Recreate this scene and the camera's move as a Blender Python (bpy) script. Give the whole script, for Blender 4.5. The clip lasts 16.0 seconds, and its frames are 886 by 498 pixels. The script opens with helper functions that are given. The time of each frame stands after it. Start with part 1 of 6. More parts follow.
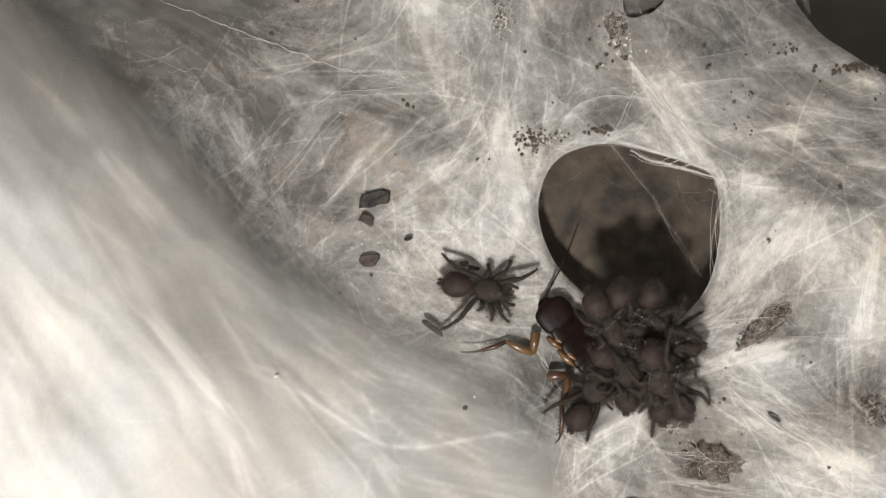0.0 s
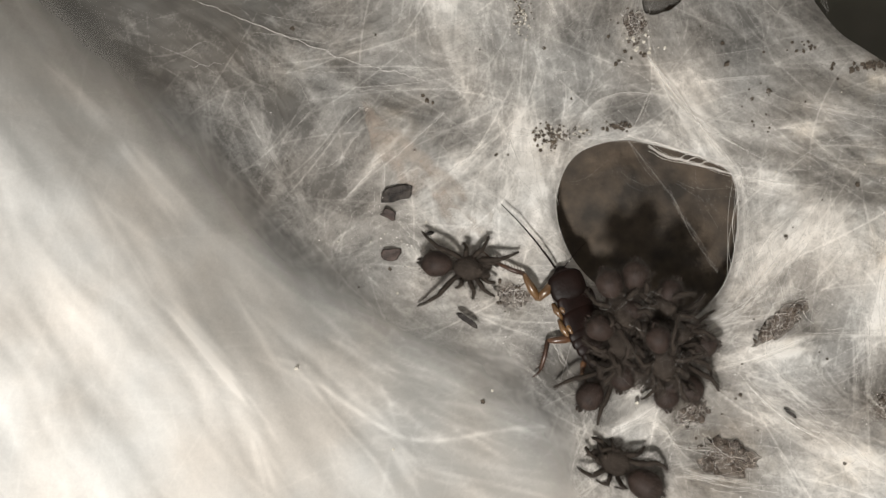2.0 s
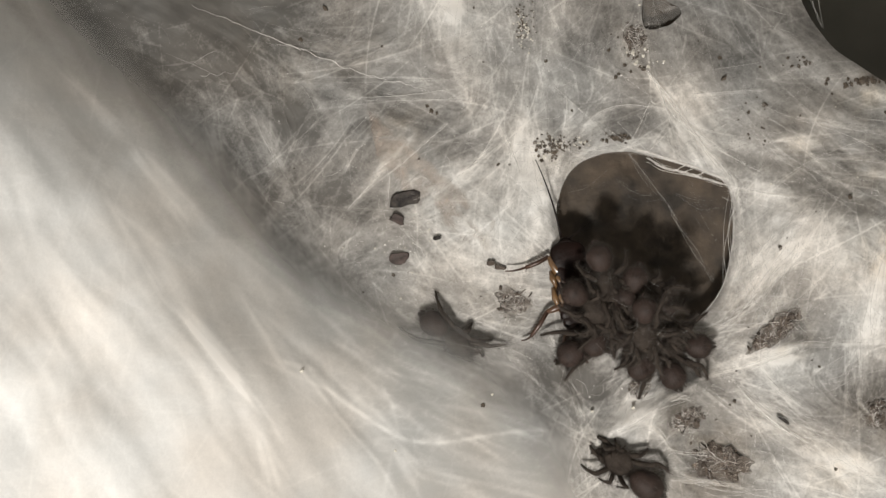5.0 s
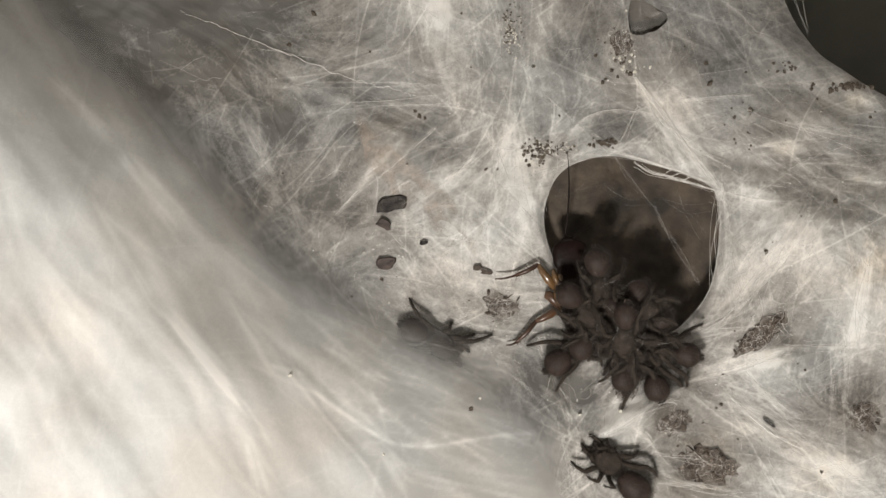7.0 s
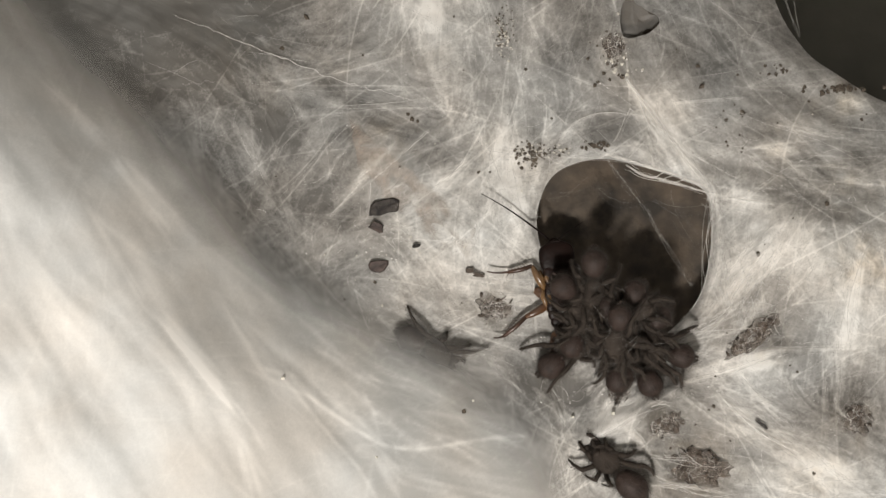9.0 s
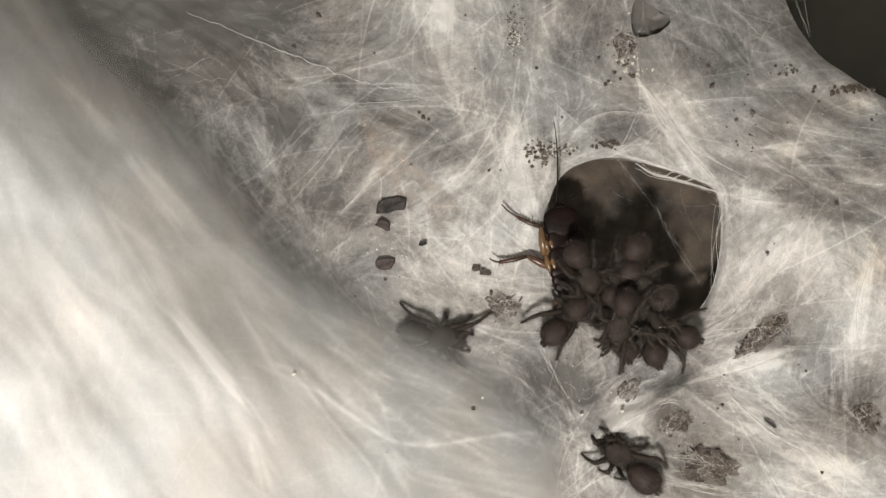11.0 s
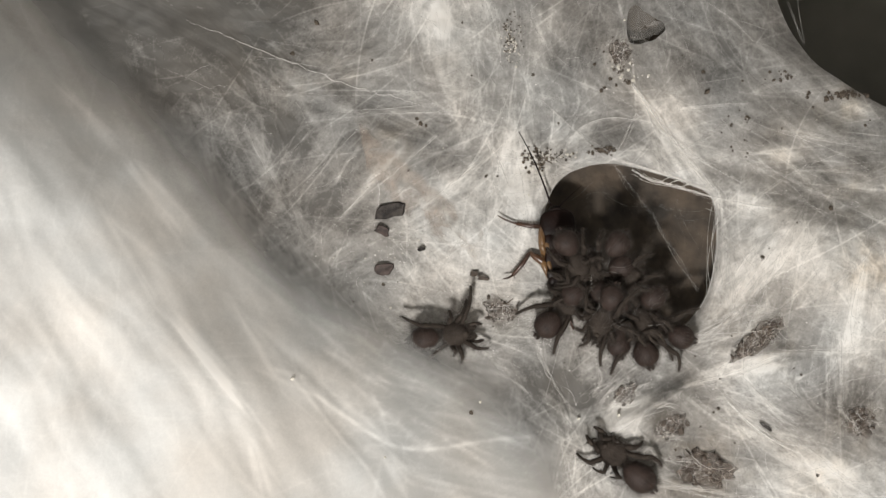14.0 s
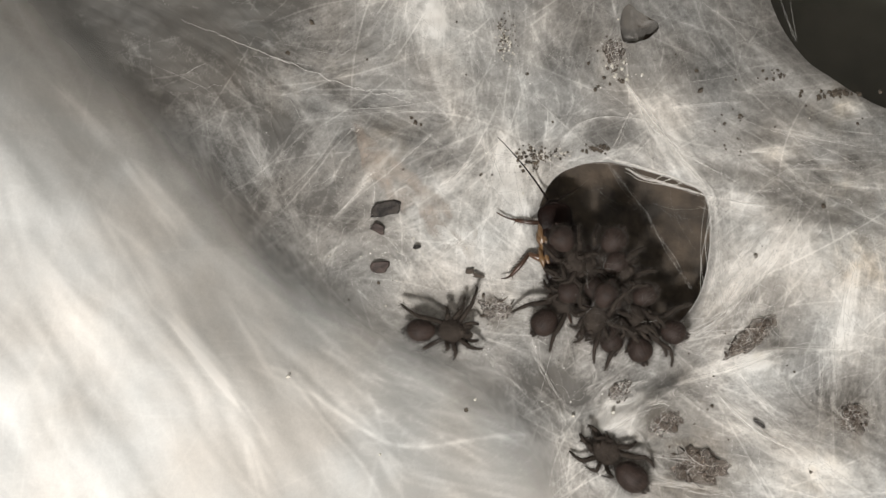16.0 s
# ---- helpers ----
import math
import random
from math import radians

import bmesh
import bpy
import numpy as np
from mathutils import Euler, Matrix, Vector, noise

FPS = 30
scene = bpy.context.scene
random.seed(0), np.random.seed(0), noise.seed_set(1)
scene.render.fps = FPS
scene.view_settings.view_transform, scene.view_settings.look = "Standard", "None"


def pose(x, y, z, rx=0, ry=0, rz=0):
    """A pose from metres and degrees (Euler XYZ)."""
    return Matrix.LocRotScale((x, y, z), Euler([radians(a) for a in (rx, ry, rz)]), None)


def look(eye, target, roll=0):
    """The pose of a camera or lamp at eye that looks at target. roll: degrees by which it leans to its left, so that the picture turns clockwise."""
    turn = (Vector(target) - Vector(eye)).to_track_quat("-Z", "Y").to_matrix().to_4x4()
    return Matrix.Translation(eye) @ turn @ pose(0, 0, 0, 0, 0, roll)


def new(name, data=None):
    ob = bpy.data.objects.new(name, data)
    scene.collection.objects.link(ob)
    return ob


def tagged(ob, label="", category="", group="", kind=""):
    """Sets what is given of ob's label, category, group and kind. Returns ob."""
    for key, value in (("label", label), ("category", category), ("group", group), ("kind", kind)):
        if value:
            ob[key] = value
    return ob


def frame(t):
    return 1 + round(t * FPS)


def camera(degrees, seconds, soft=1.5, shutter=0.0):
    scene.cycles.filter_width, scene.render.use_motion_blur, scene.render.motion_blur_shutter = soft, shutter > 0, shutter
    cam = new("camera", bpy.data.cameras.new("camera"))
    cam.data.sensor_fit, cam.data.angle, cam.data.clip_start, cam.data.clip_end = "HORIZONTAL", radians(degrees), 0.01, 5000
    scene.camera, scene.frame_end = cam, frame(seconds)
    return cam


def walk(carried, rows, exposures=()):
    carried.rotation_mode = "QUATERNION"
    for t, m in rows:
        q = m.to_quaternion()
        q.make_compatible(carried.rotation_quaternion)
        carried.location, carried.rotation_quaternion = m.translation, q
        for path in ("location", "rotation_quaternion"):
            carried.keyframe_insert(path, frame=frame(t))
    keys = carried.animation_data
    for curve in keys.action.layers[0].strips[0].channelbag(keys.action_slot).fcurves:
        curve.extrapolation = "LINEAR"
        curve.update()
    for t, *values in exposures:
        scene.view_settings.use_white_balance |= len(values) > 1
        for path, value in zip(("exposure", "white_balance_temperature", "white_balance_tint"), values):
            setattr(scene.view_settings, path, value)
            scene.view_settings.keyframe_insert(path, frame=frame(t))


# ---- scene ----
cam = camera(41, 16.0, soft=1.4)
PATH = [
    (0, pose(0.00174, 0.00047, 0.20239, -0.452, 0.054, -0.832)),
    (0.5, pose(0.00077, -0.00009, 0.20264, -0.365, -0.006, -0.766)),
    (1, pose(0.00047, 0.00005, 0.20178, -0.321, -0.252, -0.667)),
    (1.5, pose(-0.00002, -0.00003, 0.20309, -0.438, 0.117, -0.415)),
    (2, pose(-0.00035, -0.00062, 0.20369, -0.387, 0.366, -0.501)),
    (2.5, pose(-0.00055, -0.00038, 0.20274, -0.580, 0.291, -0.343)),
    (3, pose(-0.00114, -0.00066, 0.20406, -0.451, 0.142, -0.152)),
    (3.5, pose(-0.00146, -0.00026, 0.20360, -0.577, 0.198, 0.267)),
    (4, pose(-0.00236, -0.00019, 0.20715, -0.483, 0.302, 0.251)),
    (4.5, pose(-0.00118, -0.00033, 0.20855, -0.220, 0.420, 0.095)),
    (7, pose(0.00000, 0.00000, 0.20969, 0.000, 0.000, 0.000)),
    (7.5, pose(0.00042, 0.00014, 0.21021, 0.075, -0.065, -0.031)),
    (8, pose(0.00020, -0.00006, 0.21074, 0.145, -0.122, -0.071)),
    (8.5, pose(0.00092, 0.00015, 0.21008, 0.112, -0.152, -0.140)),
    (11, pose(-0.00010, -0.00056, 0.21095, 0.166, 0.125, 0.212)),
    (11.5, pose(0.00024, -0.00020, 0.21206, 0.203, 0.105, 0.171)),
    (12, pose(0.00030, -0.00033, 0.21262, 0.270, 0.151, 0.189)),
    (12.5, pose(0.00035, -0.00027, 0.21238, 0.253, 0.195, 0.238)),
    (13, pose(-0.00043, -0.00076, 0.21354, 0.369, 0.273, 0.237)),
    (13.5, pose(-0.00021, -0.00088, 0.21413, 0.458, 0.253, 0.185)),
    (14, pose(0.00028, -0.00061, 0.21257, 0.442, 0.112, 0.081)),
    (14.5, pose(-0.00028, -0.00088, 0.21347, 0.451, 0.212, 0.124)),
    (15, pose(-0.00004, -0.00102, 0.21353, 0.473, 0.199, 0.081)),
    (15.5, pose(0.00144, -0.00062, 0.21250, 0.429, -0.118, 0.016)),
    (16, pose(0.00063, -0.00092, 0.21351, 0.445, -0.041, -0.005))
]
walk(cam, PATH, exposures=[(0, 0.11, 6540, 10), (2, 0.04, 6620, 10), (4.5, 0.0, 6650, 10), (7.5, -0.03, 6670, 10), (8.5, -0.02, 6670, 10), (11, 0.05, 6620, 10), (13, 0.05, 6520, 10), (16, 0.06, 6500, 10)])

# ---- light ----
world = bpy.data.worlds.new("world")
scene.world = world
world.use_nodes = True
world.node_tree.nodes["Background"].inputs[0].default_value = (0.9, 0.95, 1.0, 1)
world.node_tree.nodes["Background"].inputs[1].default_value = 0.13

lamp_data = bpy.data.lights.new("lamp", "AREA")
lamp_data.shape, lamp_data.size, lamp_data.energy = "DISK", 0.036, 1.58
lamp_data.color = (1.0, 0.968, 0.932)
lamp = new("lamp", lamp_data)
lamp.matrix_world = look((-0.040, -0.158, 0.302), (0.0, 0.0, 0.0))

# ---- small tools ----
MM = 0.001
rng = np.random.default_rng(7)


def mesh_of(name, verts, faces, smooth=True):
    """A mesh from an array of places and an array of triangles or quads (or a list of such arrays)."""
    faces = [np.asarray(f, dtype=np.int32) for f in (faces if isinstance(faces, list) else [faces])]
    me = bpy.data.meshes.new(name)
    verts = np.asarray(verts, dtype=np.float32)
    me.vertices.add(len(verts))
    me.vertices.foreach_set("co", verts.ravel())
    loops = np.concatenate([f.ravel() for f in faces])
    totals = np.concatenate([np.full(len(f), f.shape[1], np.int32) for f in faces])
    starts = np.concatenate([[0], np.cumsum(totals)[:-1]]).astype(np.int32)
    me.loops.add(len(loops))
    me.loops.foreach_set("vertex_index", loops)
    me.polygons.add(len(totals))
    me.polygons.foreach_set("loop_start", starts)
    me.polygons.foreach_set("use_smooth", np.full(len(totals), smooth))
    me.update(calc_edges=True)
    me.validate()
    return me


def furry(name, bodies, coats, skin, fur):
    """A mesh whose bodies are skin and whose coats are fur (all quads)."""
    v, f = join(bodies + coats)
    me = mesh_of(name, v, f)
    me.materials.append(skin)
    me.materials.append(fur)
    n = sum(len(k[1]) for k in bodies)
    me.polygons.foreach_set("material_index", (np.arange(len(me.polygons)) >= n).astype(np.int32))
    return me


def join(pieces):
    """Joins (verts, faces) pieces into one."""
    vs, tri, quad, n = [], [], [], 0
    for v, f in pieces:
        vs.append(v)
        f = np.asarray(f)
        (tri if f.shape[1] == 3 else quad).append(f + n)
        n += len(v)
    faces = [np.concatenate(k) for k in (tri, quad) if k]
    return np.concatenate(vs), faces


def tubes(pts, radii, sides=3):
    """Tubes along many lines at once: pts (n, k, 3), radii (n, k). Returns verts, quads."""
    pts, radii = np.asarray(pts, float), np.asarray(radii, float)
    n, k, _ = pts.shape
    t = np.gradient(pts, axis=1)
    t /= np.linalg.norm(t, axis=2, keepdims=True) + 1e-12
    ref = np.where(np.abs(t[..., 2:3]) > 0.9, np.array([1.0, 0, 0]), np.array([0, 0, 1.0]))
    a = np.cross(t, ref)
    a /= np.linalg.norm(a, axis=2, keepdims=True) + 1e-12
    b = np.cross(t, a)
    ang = np.arange(sides) * 2 * math.pi / sides
    ring = a[:, :, None] * np.cos(ang)[:, None] + b[:, :, None] * np.sin(ang)[:, None]
    v = pts[:, :, None] + ring * radii[:, :, None, None]
    i = np.arange(n * k * sides).reshape(n, k, sides)
    j = np.roll(i, -1, axis=2)
    q = np.stack([i[:, :-1], j[:, :-1], j[:, 1:], i[:, 1:]], axis=-1)
    return v.reshape(-1, 3), q.reshape(-1, 4)


def tube(line, radii, sides=7):
    """One tube with closed ends."""
    line = np.asarray(line, float)
    radii = np.broadcast_to(np.asarray(radii, float), len(line)).copy()
    d0, d1 = line[0] - line[1], line[-1] - line[-2]
    line = np.concatenate([[line[0] + d0 / np.linalg.norm(d0) * radii[0] * 0.4], line, [line[-1] + d1 / np.linalg.norm(d1) * radii[-1] * 0.5]])
    radii = np.concatenate([[radii[0] * 0.1], radii, [radii[-1] * 0.1]])
    return tubes(line[None], radii[None], sides)


def ball(rx, ry, rz, nu=20, nv=13, shape=None):
    """A closed round body about its centre; shape moves its unit points."""
    th = np.linspace(0, math.pi, nv)
    th[0], th[-1] = 0.03, math.pi - 0.03
    ph = np.arange(nu) * 2 * math.pi / nu
    T, P = np.meshgrid(th, ph, indexing="ij")
    v = np.stack([np.sin(T) * np.cos(P), np.cos(T), np.sin(T) * np.sin(P)], -1).reshape(-1, 3)
    if shape is not None:
        v = shape(v)
    i = np.arange(nu * nv).reshape(nv, nu)
    j = np.roll(i, -1, axis=1)
    q = np.stack([i[:-1], i[1:], j[1:], j[:-1]], -1).reshape(-1, 4)
    return v * np.array([rx, ry, rz]), q


def hairs_on(verts, count, length, thick, seed, lean=(0, -0.6, 0.2), spread=0.5):
    """Short hairs that stand on a body's points, away from its centre."""
    r = np.random.default_rng(seed)
    k = r.integers(0, len(verts), count)
    base = verts[k] + r.normal(0, 0.1 * MM, (count, 3))
    away = base - verts.mean(0)
    away /= np.linalg.norm(away, axis=1, keepdims=True) + 1e-9
    d = away + np.array(lean) + r.normal(0, spread, (count, 3)) * 0.6
    d /= np.linalg.norm(d, axis=1, keepdims=True)
    ln = length * r.uniform(0.5, 1.3, (count, 1))
    pts = np.stack([base, base + d * ln], 1)
    return tubes(pts, np.array([thick, thick * 0.25])[None].repeat(count, 0), 3)


def hairs_along(line, radii, count, length, thick, seed):
    """Short hairs along a limb."""
    r = np.random.default_rng(seed)
    line = np.asarray(line)
    s = r.uniform(0.05, 0.98, count) * (len(line) - 1)
    k = np.minimum(s.astype(int), len(line) - 2)
    w = (s - k)[:, None]
    base = line[k] * (1 - w) + line[k + 1] * w
    t = line[k + 1] - line[k]
    t /= np.linalg.norm(t, axis=1, keepdims=True)
    d = r.normal(0, 1, (count, 3))
    d -= (d * t).sum(1, keepdims=True) * t
    d /= np.linalg.norm(d, axis=1, keepdims=True)
    rad = np.interp(s, np.arange(len(line)), radii)[:, None]
    base = base + d * rad * 0.8
    d = d + t * r.uniform(0.3, 1.0, (count, 1))
    ln = length * r.uniform(0.5, 1.3, (count, 1))
    pts = np.stack([base, base + d * ln], 1)
    return tubes(pts, np.array([thick, thick * 0.25])[None].repeat(count, 0), 3)


def part(name, me, material, parent=None, label=""):
    ob = new(name, me)
    ob.data.name = name
    if not me.materials:
        me.materials.append(material)
    ob.parent = parent
    return tagged(ob, label)


def soft(e0, e1, x):
    t = np.clip((x - e0) / (e1 - e0), 0, 1)
    return t * t * (3 - 2 * t)


def field(u, v, scale, seed):
    """Smooth noise between -1 and 1 over a plane."""
    g = np.random.default_rng(seed).uniform(-1, 1, (64, 64))
    x, y = np.asarray(u) / scale, np.asarray(v) / scale
    i, j = np.floor(x).astype(int), np.floor(y).astype(int)
    fx, fy = x - i, y - j
    fx, fy = fx * fx * (3 - 2 * fx), fy * fy * (3 - 2 * fy)
    a, b = g[i % 64, j % 64], g[(i + 1) % 64, j % 64]
    c, d = g[i % 64, (j + 1) % 64], g[(i + 1) % 64, (j + 1) % 64]
    return (a * (1 - fx) + b * fx) * (1 - fy) + (c * (1 - fx) + d * fx) * fy


# ---- materials ----
def material(name, colour, rough=0.7, second=None, scale=300.0, bump=0.3, bump_scale=900.0, metal=0.0, sheen=0.0, coat=0.0, spec=0.5):
    m = bpy.data.materials.new(name)
    m.use_nodes = True
    n, l = m.node_tree.nodes, m.node_tree.links
    p = n["Principled BSDF"]
    p.inputs["Roughness"].default_value = rough
    p.inputs["Metallic"].default_value = metal
    p.inputs["Sheen Weight"].default_value = sheen
    p.inputs["Coat Weight"].default_value = coat
    p.inputs["Specular IOR Level"].default_value = spec
    co = n.new("ShaderNodeTexCoord")
    no = n.new("ShaderNodeTexNoise")
    no.inputs["Scale"].default_value, no.inputs["Detail"].default_value = scale, 5
    l.new(co.outputs["Object"], no.inputs["Vector"])
    ramp = n.new("ShaderNodeValToRGB")
    ramp.color_ramp.elements[0].position, ramp.color_ramp.elements[1].position = 0.32, 0.68
    ramp.color_ramp.elements[0].color = (*colour, 1)
    ramp.color_ramp.elements[1].color = (*(second or [c * 1.5 for c in colour]), 1)
    l.new(no.outputs["Fac"], ramp.inputs["Fac"])
    l.new(ramp.outputs["Color"], p.inputs["Base Color"])
    fine = n.new("ShaderNodeTexNoise")
    fine.inputs["Scale"].default_value, fine.inputs["Detail"].default_value = bump_scale, 4
    l.new(co.outputs["Object"], fine.inputs["Vector"])
    bu = n.new("ShaderNodeBump")
    bu.inputs["Strength"].default_value, bu.inputs["Distance"].default_value = bump, 0.0004
    l.new(fine.outputs["Fac"], bu.inputs["Height"])
    l.new(bu.outputs["Normal"], p.inputs["Normal"])
    return m


def silk_sheet_material(name, thin, thick, veil=False):
    """Felted silk: the attribute 'silk' says how thickly it lies and carries painted light, 'cover' how closed it is.
    """
    m = bpy.data.materials.new(name)
    m.use_nodes = True
    n, l = m.node_tree.nodes, m.node_tree.links
    out, p = n["Material Output"], n["Principled BSDF"]
    p.inputs["Roughness"].default_value = 0.62
    p.inputs["Specular IOR Level"].default_value = 0.25
    p.inputs["Sheen Weight"].default_value = 0.15
    at = n.new("ShaderNodeAttribute")
    at.attribute_name = "silk"
    co = n.new("ShaderNodeTexCoord")
    fine = n.new("ShaderNodeTexNoise")
    fine.inputs["Scale"].default_value, fine.inputs["Detail"].default_value = 900, 6
    l.new(co.outputs["Object"], fine.inputs["Vector"])
    add = n.new("ShaderNodeMath")
    add.operation = "MULTIPLY_ADD"
    add.inputs[1].default_value = 0.10 if veil else 0.35
    l.new(fine.outputs["Fac"], add.inputs[0])
    grain = n.new("ShaderNodeTexNoise")
    grain.inputs["Scale"].default_value, grain.inputs["Detail"].default_value = 2600, 3
    l.new(co.outputs["Object"], grain.inputs["Vector"])
    both = n.new("ShaderNodeMath")
    both.operation = "MULTIPLY_ADD"
    both.inputs[1].default_value = 0.10 if veil else 0.34
    l.new(grain.outputs["Fac"], both.inputs[0])
    l.new(at.outputs["Fac"], both.inputs[2])
    level = n.new("ShaderNodeMath")
    level.operation = "SUBTRACT"
    level.inputs[1].default_value = 0.05 if veil else 0.17
    l.new(both.outputs[0], level.inputs[0])
    l.new(level.outputs[0], add.inputs[2])
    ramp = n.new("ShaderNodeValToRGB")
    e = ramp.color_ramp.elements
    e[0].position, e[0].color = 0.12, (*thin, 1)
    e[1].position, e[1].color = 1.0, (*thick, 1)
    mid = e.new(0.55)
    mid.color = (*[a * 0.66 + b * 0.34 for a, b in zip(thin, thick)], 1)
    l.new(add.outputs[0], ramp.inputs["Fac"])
    blot = n.new("ShaderNodeTexNoise")
    blot.inputs["Scale"].default_value, blot.inputs["Detail"].default_value = 55, 4
    l.new(co.outputs["Object"], blot.inputs["Vector"])
    hue = n.new("ShaderNodeValToRGB")
    hue.color_ramp.elements[0].position, hue.color_ramp.elements[0].color = 0.36, (0.97, 1.0, 1.02, 1)
    hue.color_ramp.elements[1].position, hue.color_ramp.elements[1].color = 0.66, (1.02, 0.995, 0.965, 1)
    l.new(blot.outputs["Fac"], hue.inputs["Fac"])
    tint = n.new("ShaderNodeMix")
    tint.data_type, tint.blend_type = "RGBA", "MULTIPLY"
    tint.inputs[0].default_value = 1.0
    l.new(ramp.outputs["Color"], tint.inputs[6])
    l.new(hue.outputs["Color"], tint.inputs[7])
    soiled = n.new("ShaderNodeAttribute")
    soiled.attribute_name = "stain"
    warm = n.new("ShaderNodeMix")
    warm.data_type, warm.blend_type = "RGBA", "MULTIPLY"
    warm.inputs[7].default_value = (1.05, 0.93, 0.78, 1)
    l.new(soiled.outputs["Fac"], warm.inputs[0])
    l.new(tint.outputs[2], warm.inputs[6])
    l.new(warm.outputs[2], p.inputs["Base Color"])
    bu = n.new("ShaderNodeBump")
    bu.inputs["Strength"].default_value, bu.inputs["Distance"].default_value = (0.06 if veil else 0.3), 0.0004
    l.new(add.outputs[0], bu.inputs["Height"])
    l.new(bu.outputs["Normal"], p.inputs["Normal"])
    tr = n.new("ShaderNodeBsdfTranslucent")
    l.new(ramp.outputs["Color"], tr.inputs["Color"])
    mix = n.new("ShaderNodeMixShader")
    mix.inputs[0].default_value = 0.36 if veil else 0.3
    l.new(p.outputs[0], mix.inputs[1])
    l.new(tr.outputs[0], mix.inputs[2])
    last = mix
    if veil:
        cover = n.new("ShaderNodeAttribute")
        cover.attribute_name = "cover"
        clear = n.new("ShaderNodeBsdfTransparent")
        last = n.new("ShaderNodeMixShader")
        l.new(cover.outputs["Fac"], last.inputs[0])
        l.new(clear.outputs[0], last.inputs[1])
        l.new(mix.outputs[0], last.inputs[2])
    l.new(last.outputs[0], out.inputs["Surface"])
    return m


def thread_material(name, colour, clear, clearest):
    """Silk thread; each strand lets its own share of light past."""
    m = bpy.data.materials.new(name)
    m.use_nodes = True
    n, l = m.node_tree.nodes, m.node_tree.links
    p = n["Principled BSDF"]
    p.inputs["Base Color"].default_value = (*colour, 1)
    p.inputs["Roughness"].default_value = 0.4
    geo = n.new("ShaderNodeNewGeometry")
    tone = n.new("ShaderNodeMapRange")
    tone.inputs[3].default_value, tone.inputs[4].default_value = 0.45, 1.0
    l.new(geo.outputs["Random Per Island"], tone.inputs[0])
    mul = n.new("ShaderNodeMix")
    mul.data_type = "RGBA"
    mul.inputs[6].default_value = (colour[0] * 0.5, colour[1] * 0.48, colour[2] * 0.45, 1)
    mul.inputs[7].default_value = (*colour, 1)
    l.new(tone.outputs[0], mul.inputs[0])
    l.new(mul.outputs[2], p.inputs["Base Color"])
    tp = n.new("ShaderNodeBsdfTransparent")
    mix = n.new("ShaderNodeMixShader")
    fade = n.new("ShaderNodeMapRange")
    fade.inputs[3].default_value, fade.inputs[4].default_value = clearest, clear
    skew = n.new("ShaderNodeMath")
    skew.operation = "POWER"
    skew.inputs[1].default_value = 2.2
    l.new(geo.outputs["Random Per Island"], skew.inputs[0])
    l.new(skew.outputs[0], fade.inputs[0])
    l.new(fade.outputs[0], mix.inputs[0])
    l.new(p.outputs[0], mix.inputs[1])
    l.new(tp.outputs[0], mix.inputs[2])
    l.new(mix.outputs[0], n["Material Output"].inputs["Surface"])
    return m


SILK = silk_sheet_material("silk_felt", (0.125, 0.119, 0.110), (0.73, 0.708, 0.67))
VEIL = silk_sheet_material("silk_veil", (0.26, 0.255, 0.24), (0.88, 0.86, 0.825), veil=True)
THREAD = thread_material("silk_thread", (0.90, 0.88, 0.84), 0.5, 0.97)
BUNDLE = thread_material("silk_bundle", (0.90, 0.88, 0.84), 0.3, 0.9)
STRAND = thread_material("silk_strand", (0.92, 0.90, 0.86), 0.05, 0.7)
GLEAM = thread_material("silk_gleam", (0.94, 0.92, 0.88), 0.0, 0.25)
FILM = thread_material("silk_film", (0.30, 0.29, 0.27), 0.7, 0.7)
SOIL = material("soil", (0.024, 0.020, 0.0155), 0.9, (0.078, 0.059, 0.042), 190, 0.8, 700)
OLIVE = material("olive_plastic", (0.062, 0.060, 0.048), 0.7, (0.092, 0.088, 0.070), 60, 0.2, 400)
WALL = material("wall_plastic", (0.60, 0.59, 0.57), 0.6, (0.66, 0.65, 0.63), 20, 0.1, 200)
SPIDER = material("spider_dark", (0.021, 0.016, 0.0125), 0.8, (0.040, 0.031, 0.0245), 600, 0.4, 5000, spec=0.2)
ABDOMEN = material("spider_abdomen", (0.0175, 0.0115, 0.0092), 0.66, (0.035, 0.0225, 0.018), 420, 0.15, 5000, spec=0.25)
HAIR = material("spider_hair", (0.024, 0.018, 0.0135), 0.6, (0.058, 0.046, 0.036), 700, 0.0)
ROACH_DARK = material("roach_shell", (0.004, 0.0022, 0.0017), 0.45, (0.008, 0.0036, 0.0026), 260, 0.15, 1400, spec=0.1)
ROACH_RING = material("roach_rings", (0.005, 0.0022, 0.0016), 0.42, (0.010, 0.0042, 0.003), 260, 0.12, 1400, spec=0.12)
ROACH_AMBER = material("roach_amber", (0.070, 0.036, 0.014), 0.28, (0.14, 0.077, 0.031), 300, 0.1, 900, coat=0.5)
ROACH_LEG = material("roach_leg", (0.046, 0.021, 0.010), 0.32, (0.095, 0.044, 0.019), 300, 0.15, 900, coat=0.3)
ROACH_SHIN = material("roach_shin", (0.020, 0.010, 0.006), 0.4, (0.050, 0.023, 0.012), 400, 0.2, 1200)
FLAKE = material("bark_flake", (0.008, 0.007, 0.007), 0.7, (0.05, 0.043, 0.038), 900, 0.9, 1500, spec=0.25)
